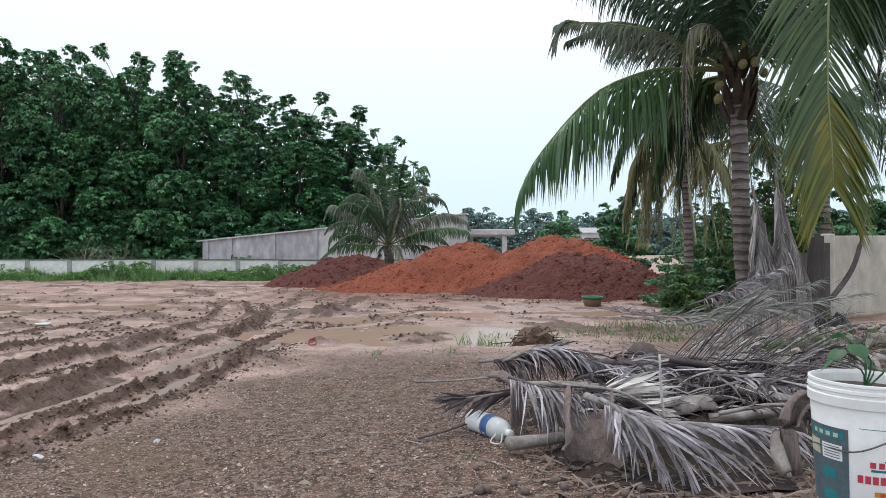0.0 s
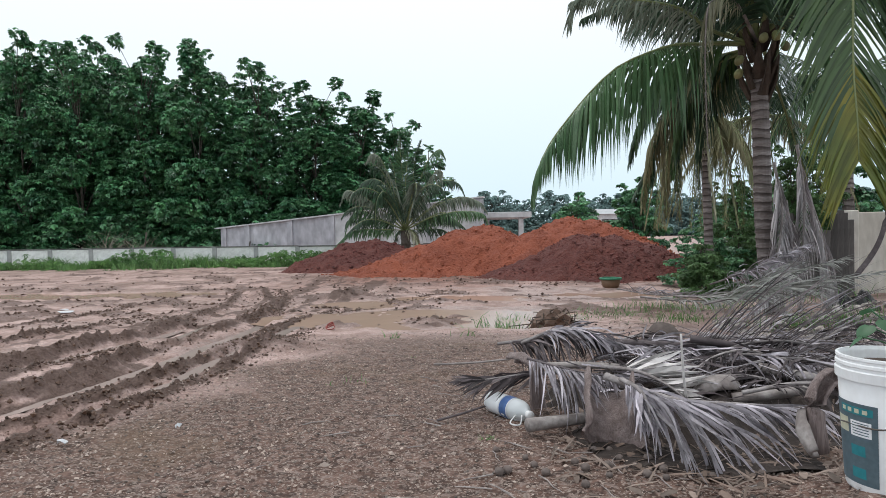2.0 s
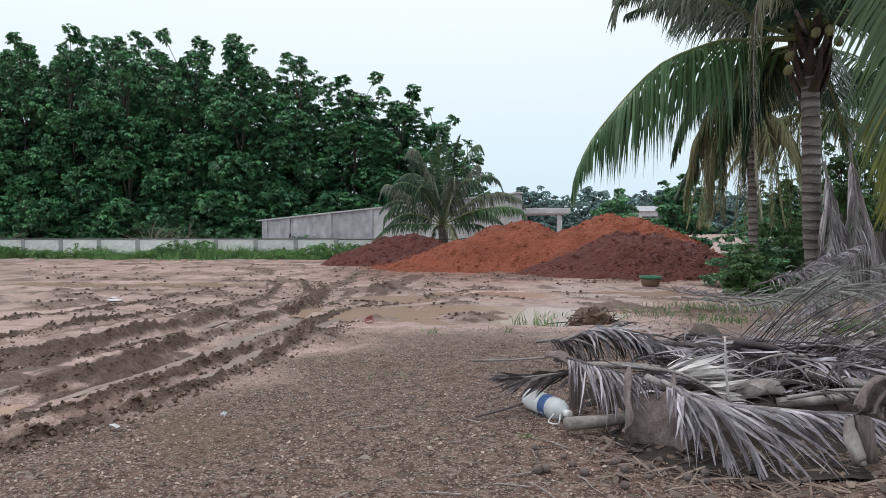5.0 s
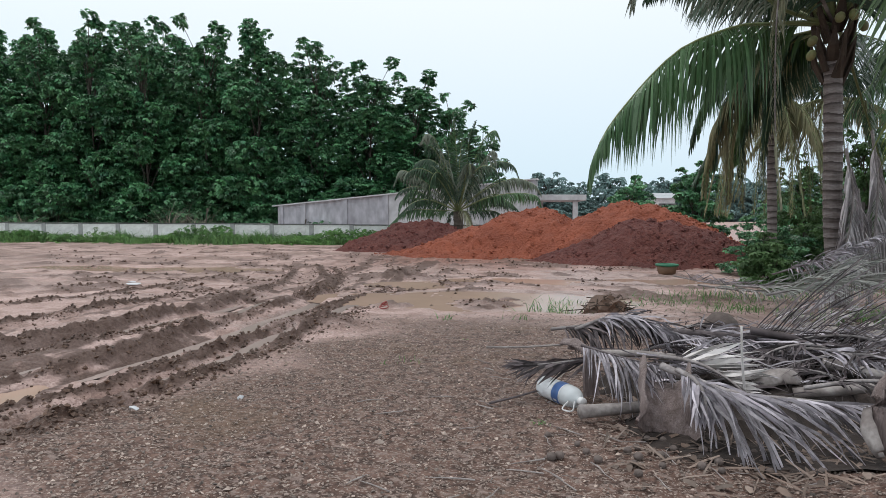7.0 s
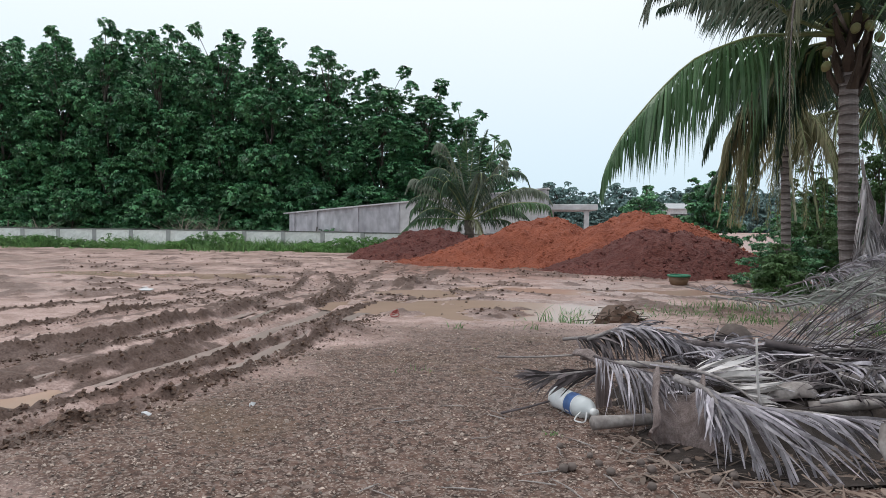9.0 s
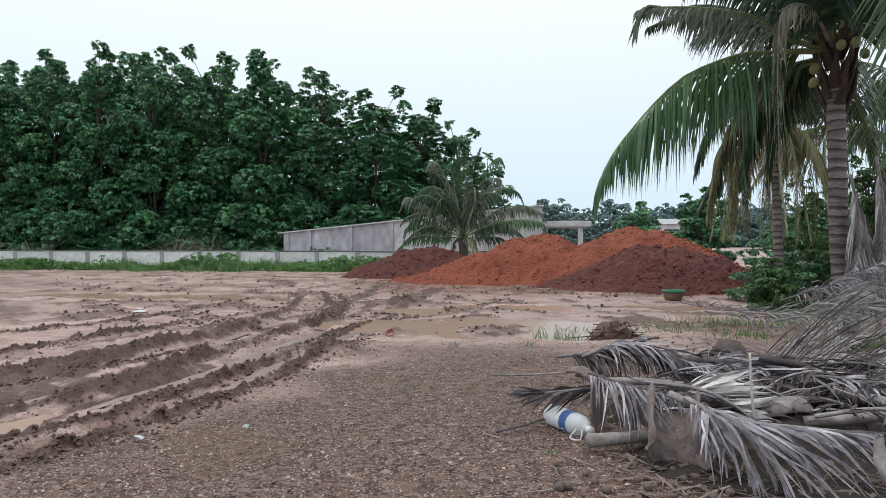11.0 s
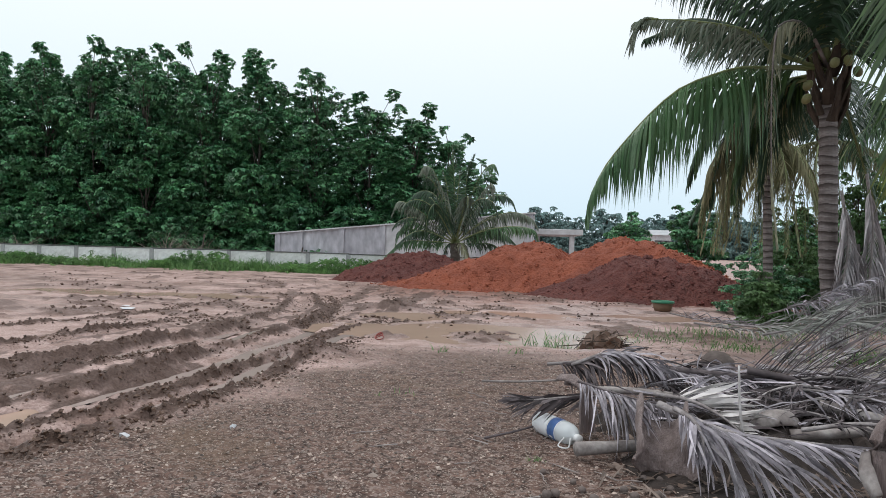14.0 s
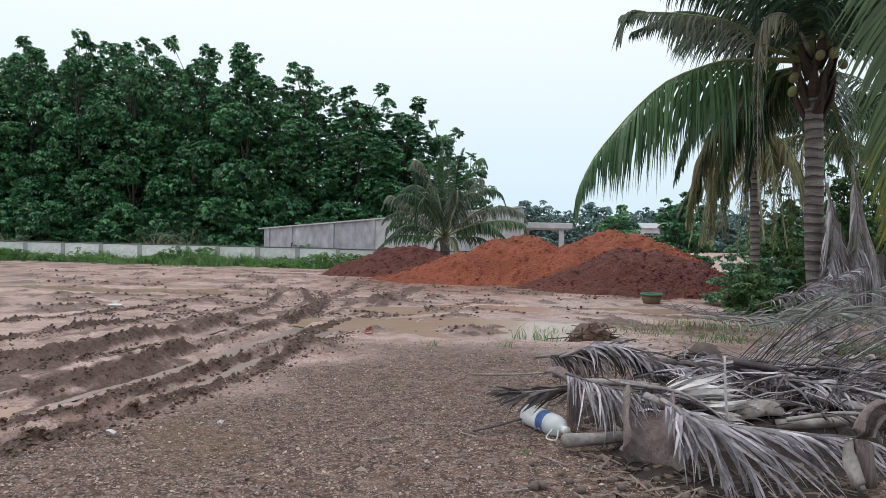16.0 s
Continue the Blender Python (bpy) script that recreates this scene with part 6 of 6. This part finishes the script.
        vs = [(x * s, y * s, -abs(x) * s * 0.25 - 0.2 * s * y * y) for x, y in outline] + [(0, 0.5 * s, 0.02 * s)]
        leaf = part("leaf", (vs, [(i, (i + 1) % 10, 10) for i in range(10)]), leafm, b, "green heart-shaped leaf", True)
        leaf.matrix_local = pose(dx - 0.07, dy + 0.02, dz + 0.02, -pit, 0, yaw - 90)
        part("stem", tube(smooth_path([(0, 0, 0.41), (dx * 0.4, dy * 0.4, (0.41 + dz) / 2 + 0.03), (dx - 0.07, dy + 0.02, dz + 0.02)], 6), 0.003, 5), leafm, b)
    return b


bucket()


# ---- basin by the piles ----
def basin():
    clay = mat("brown_plastic", (0.16, 0.09, 0.05), (0.2, 0.12, 0.07), scale=6, rough=0.6)
    green = mat("green_plastic", (0.03, 0.2, 0.11), (0.045, 0.25, 0.14), scale=6, rough=0.5)
    x, y = 3.49, 15.4
    b = thing("basin", "brown tub with a bright green rim standing on the wet clay", "basin", at=(x, y, on_ground(x, y) - 0.01))
    part("body", lathe([(0.001, 0), (0.17, 0), (0.18, 0.01), (0.235, 0.19), (0.225, 0.19), (0.165, 0.02), (0.001, 0.02)], 28), clay, b, smooth=True)
    part("rim", lathe([(0.228, 0.19), (0.25, 0.19), (0.255, 0.205), (0.25, 0.232), (0.235, 0.235), (0.222, 0.225), (0.222, 0.19)], 28), green, b, "green rim", True)
    part("lining", lathe([(0.001, 0.16), (0.22, 0.17)], 24), green, b, "green inside")


basin()


# ---- small things on the ground ----
def ball(name, label, category, x, y, r, material, squash=0.85, group="", seed=0):
    rng = random.Random(seed)
    ob = part(name, lump(r, squash, 0.06, 2, rng), material, smooth=True)
    ob.location = (x, y, on_ground(x, y) + r * squash * 0.8)
    ob.rotation_euler = (0, 0, rng.uniform(0, 6))
    return tagged(ob, label, category, group)


ball("coconut_husk", "old grey-brown coconut husk behind the frond heap", "coconut", 1.7, 5.62, 0.14, M_HUSK, 0.85, seed=1)
rng_n = random.Random(8)
for k in range(34):
    x, y = rng_n.gauss(0.62, 0.3), rng_n.gauss(2.75, 0.22)
    ball("fallen_nut", "small dropped palm nut on the grit", "nut", max(0.15, x), y, rng_n.uniform(0.012, 0.021), M_HUSK, 0.9, "dropped nuts", 50 + k)


def root_ball(x, y, w, h, label):
    rng = random.Random(5)
    b = thing("root_clod", label, "root clod", at=(x, y, on_ground(x, y)))
    part("clod", lump(w * 0.45, h / w * 1.6, 0.2, 3, rng), M_CLOD, b)
    sh = []
    for k in range(70):
        a, t = rng.uniform(0, 6.28), rng.uniform(0.1, 1.4)
        d = Vector((math.cos(a) * math.cos(t), math.sin(a) * math.cos(t), math.sin(t) * h / w * 1.7))
        p = d * w * 0.4
        q = p + Vector((rng.gauss(0, 0.12), rng.gauss(0, 0.12), rng.uniform(-0.1, 0.06)))
        r = q + Vector((rng.gauss(0, 0.08), rng.gauss(0, 0.08), -0.1))
        sh.append(tube([p, q, r], [0.007, 0.005, 0.003], 4))
    part("root_mat", join(*sh), M_FIBRE, b, kind="stuff")
    return b


root_ball(1.08, 7.75, 0.5, 0.27, "clod of matted brown roots at the puddle's edge")

M_LITTER = mat("leaf_litter", (0.16, 0.11, 0.085), (0.24, 0.19, 0.16), (0.09, 0.06, 0.05), scale=5, fine=30, rough=0.85, bump=0.3, island=0.5)
M_RUBBLE = mat("broken_rubble", (0.36, 0.33, 0.31), (0.24, 0.17, 0.14), (0.5, 0.48, 0.46), scale=5, fine=20, rough=0.9, island=0.75)
M_TRASH = mat("white_litter", (0.75, 0.76, 0.78), (0.6, 0.62, 0.65), scale=8, rough=0.5, bump=0.2)
M_REDBIT = mat("red_plastic_cord", (0.36, 0.06, 0.055), (0.28, 0.06, 0.05), scale=8, rough=0.5)

for x, y, w in ((-1.92, 3.13, 0.035), (-1.45, 3.34, 0.022), (-6.2, 10.2, 0.2), (-6.45, 10.6, 0.1), (0.92, 2.05, 0.04)):
    rng = random.Random(int(x * 100))
    n = 7
    vs = [(w * math.cos(k * 0.9) * rng.uniform(0.6, 1), w * 0.5 * math.sin(k * 0.9) * rng.uniform(0.6, 1), rng.uniform(0.004, 0.03)) for k in range(n)] + [(0, 0, 0.03)]
    ob = part("litter_scrap", (vs, [(k, (k + 1) % n, n) for k in range(n)]), M_TRASH)
    ob.location = (x, y, on_ground(x, y) + 0.004)
    so = ob.modifiers.new("thick", "SOLIDIFY")
    so.thickness = 0.006
    tagged(ob, "crumpled scrap of white plastic on the clay", "litter", "litter scraps")
sh = []
for k in range(3):
    sh.append(tube([(0.05 * math.cos(t * 0.5) * (1 - 0.2 * k), 0.035 * math.sin(t * 0.5), 0.02 + 0.02 * k + 0.02 * math.sin(t * 0.5 + k)) for t in range(13)], 0.006, 5))
ob = part("cord_coil", join(*sh), M_REDBIT, smooth=True)
ob.location = (-1.45, 7.3, on_ground(-1.45, 7.3) + 0.01)
tagged(ob, "small coil of red cord on the wet clay", "cord")

# a crumpled black sheet at the foot of the side wall
M_SHEET = mat("black_plastic", (0.012, 0.012, 0.013), (0.02, 0.02, 0.02), scale=5, fine=20, rough=0.45, bump=0.6)
gx, gy = np.meshgrid(np.linspace(-0.32, 0.32, 22), np.linspace(-0.2, 0.2, 14))
edge = np.clip(1.1 - (gx / 0.32) ** 2 - (gy / 0.2) ** 2, 0, 1)
gz = 0.26 * edge * (0.6 + 1.2 * fbm(gx * 7 + 3, gy * 7, 3, 131)) + 0.01
fs = [(j * 22 + i, j * 22 + i + 1, (j + 1) * 22 + i + 1, (j + 1) * 22 + i) for j in range(13) for i in range(21)]
ob = part("plastic_sheet", (np.stack([gx, gy, gz], -1).reshape(-1, 3).tolist(), fs), M_SHEET)
ob.location = (4.55, 7.8, on_ground(4.55, 7.8))
tagged(ob, "crumpled black plastic sheet on the bank", "plastic sheet")

# rubble and leaf litter on the bank
rng_r = random.Random(6)
bases = [lump(1, 0.55, 0.4, 1, rng_r) for _ in range(6)]
ms = []
for _ in range(900):
    x, y = rng_r.uniform(2.0, 5.0), rng_r.uniform(4.4, 7.6)
    if x - 0.28 * y < 0.75:
        continue
    s = 0.02 + 0.06 * rng_r.random() ** 2
    ms.append(pose(x, y, on_ground(x, y) + s * 0.3, rng_r.uniform(-40, 40), rng_r.uniform(-40, 40), rng_r.uniform(0, 360)) @ Matrix.Scale(s, 4))
tagged(scatter("rubble", bases, ms, M_RUBBLE), "broken bricks, stones and rubbish strewn over the bank", "rubble")
flake = ([(-1, -0.4, 0), (0, -0.55, 0.12), (1, -0.2, 0.02), (1.1, 0.2, 0.1), (0, 0.5, 0.2), (-1, 0.3, 0.05)], [(0, 1, 4, 5), (1, 2, 3, 4)])
strip_piece = ([(-3, -0.12, 0), (0, -0.2, 0.25), (3, -0.05, 0), (3, 0.05, 0.02), (0, 0.2, 0.27), (-3, 0.12, 0.02)], [(0, 1, 4, 5), (1, 2, 3, 4)])
ms = []
for _ in range(2600):
    if rng_r.random() < 0.55:
        x, y = rng_r.gauss(1.2, 0.5), rng_r.gauss(3.1, 0.55)
    else:
        x, y = rng_r.uniform(1.2, 5.0), rng_r.uniform(3.4, 9.0)
    if x < 0.3 + 0.1 * (y - 2) or y < 1.9:
        continue
    s = rng_r.uniform(0.008, 0.035)
    ms.append(pose(x, y, on_ground(x, y) + 0.006 + s * 0.15, rng_r.uniform(-25, 25), rng_r.uniform(-25, 25), rng_r.uniform(0, 360)) @ Matrix.Scale(s, 4))
tagged(scatter("leaf_litter", [flake, strip_piece, strip_piece], ms, M_LITTER), "dry leaf litter and frond bits round the heap", "leaf litter")

# loose blades over the heap; the dark ones put shade between the fronds
ms = []
for _ in range(420):
    x, y = rng_r.uniform(0.75, 2.3), rng_r.uniform(3.5, 4.8)
    x += (y - 3.5) * 0.25
    z = on_ground(x, y) + rng_r.uniform(0.04, 0.27)
    ms.append(pose(x, y, z, rng_r.gauss(0, 30), rng_r.gauss(0, 14), rng_r.gauss(0, 28)) @ Matrix.Diagonal((rng_r.uniform(0.03, 0.075), 0.04, 0.05, 1)))
tagged(scatter("loose_blades", [strip_piece], ms[:260], M_DEAD), "loose dry grey blades strewn over the frond heap", "palm blades")
tagged(scatter("loose_blades", [strip_piece], ms[260:], M_DEAD_DARK), "loose dark blades over the frond heap, coloured as its shaded gaps", "palm blades")

# twigs on the grit
ms = []
for _ in range(150):
    x, y = rng_r.gauss(0.5, 0.6), rng_r.uniform(1.9, 4.6)
    s = rng_r.uniform(0.006, 0.03)
    ms.append(pose(x, y, on_ground(x, y) + 0.005, rng_r.uniform(-8, 8), rng_r.uniform(-8, 8), rng_r.uniform(0, 360)) @ Matrix.Scale(s, 4))
twig = tube([(-3, 0, 0), (-1, 0.3, 0.15), (1, 0.1, 0.05), (3, 0.5, 0.1)], [0.12, 0.11, 0.09, 0.05], 5)
tagged(scatter("twigs", [twig], ms, M_STALK), "thin dry twigs on the grit", "twigs")

# gravel and clods
def stones(name, label, count, where, r0, r1, material, seed, squash=0.65):
    rng = random.Random(seed)
    bases = [lump(1, squash, 0.3, 0, rng) for _ in range(8)]
    pts = []
    while len(pts) < count:
        p = where(rng)
        if p:
            pts.append(p)
    z = ground_height(np.array([p[0] for p in pts]), np.array([p[1] for p in pts]))[0]
    ms = []
    for (x, y), h in zip(pts, z):
        s = r0 + (r1 - r0) * rng.random() ** 4
        ms.append(pose(x, y, float(h) + s * 0.25, rng.uniform(-30, 30), rng.uniform(-30, 30), rng.uniform(0, 360)) @ Matrix.Scale(s, 4))
    return tagged(scatter(name, bases, ms, material), label, name)


def grit_spot(rng):
    y = 1.7 + 5.2 * rng.random() ** 1.5
    x = rng.uniform(-2.1 + 0.12 * (y - 3), 0.55 * y + 0.6)
    return x, y


stones("gravel", "small pebbles and grit pressed into the clay", 30000, grit_spot, 0.0025, 0.011, M_PEBBLE, 15)


stones("stones", "scattered pale stones in the grit", 170, grit_spot, 0.009, 0.026, M_PEBBLE, 18, 0.55)


def ridge_spot(rng):
    kind, ys, xs, amp, half = rng.choice([r for r in RUTS if r[0] == "ridge"])
    y = ys[0] + (min(ys[-1], 16) - ys[0]) * rng.random() ** 1.3
    x = float(np.interp(y, ys, xs)) + rng.gauss(0, half * 0.8)
    return x, y


stones("mud_clods", "lumps of churned wet mud along the wheel ruts", 22000, ridge_spot, 0.004, 0.022, M_CLOD, 16, 0.8)


def spoil_spot(rng):
    px, py, r = rng.choice(((-0.35, 8.35, 0.3), (-2.25, 12.8, 0.5), (-1.72, 5.9, 0.25), (2.2, 16.6, 0.6), (0.4, 18.6, 1.0), (3.5, 16.6, 1.2), (-2, 20.3, 1.2)))
    return rng.gauss(px, r), rng.gauss(py, r * 0.4)


stones("soil_crumbs", "crumbs of red soil scattered about the yard", 500, spoil_spot, 0.008, 0.035, M_CLOD, 17, 0.8)


def yard_spot(rng):
    y = 8.0 + 16 * rng.random()
    x = rng.uniform(-0.75 * y, 0.15 * y)
    return (x, y) if rng.random() < 3 * float(fbm(np.array(x * 1.5 + 0.5 * y), np.array(y * 1.3), 4, 109)) else None


stones("yard_clods", "crumbs of drying mud strewn over the clay yard", 2600, yard_spot, 0.012, 0.05, M_CLOD, 19, 0.7)


# weeds
def tuft(x, y, n, spread, h0, h1, seed, label, width=0.004):
    rng = random.Random(seed)
    pl = []
    for _ in range(n):
        px, py = rng.gauss(x, spread), rng.gauss(y, spread * 0.7)
        pl.append((px, py, on_ground(px, py)))
    return grass("weed_tuft", label, pl, h0, h1, width, seed)


for i, (x, y, n, sp, h0, h1) in enumerate(((0.55, 7.8, 110, 0.16, 0.05, 0.2), (0.75, 8.6, 90, 0.25, 0.04, 0.14), (1.9, 8.7, 420, 0.45, 0.03, 0.12), (3.1, 9.3, 420, 0.5, 0.04, 0.16), (2.7, 7.9, 200, 0.3, 0.03, 0.12),
                                           (-0.38, 5.35, 10, 0.03, 0.05, 0.14), (-0.65, 6.4, 12, 0.04, 0.05, 0.14), (0.06, 6.5, 10, 0.05, 0.05, 0.12), (0.12, 3.2, 30, 0.03, 0.02, 0.06), (3.6, 6.6, 260, 0.4, 0.1, 0.35), (4.6, 9.6, 320, 0.6, 0.15, 0.5), (-0.75, 4.5, 14, 0.06, 0.03, 0.1))):
    tuft(x, y, n, sp, h0, h1, 600 + i, "tuft of thin green weeds on the wet ground")
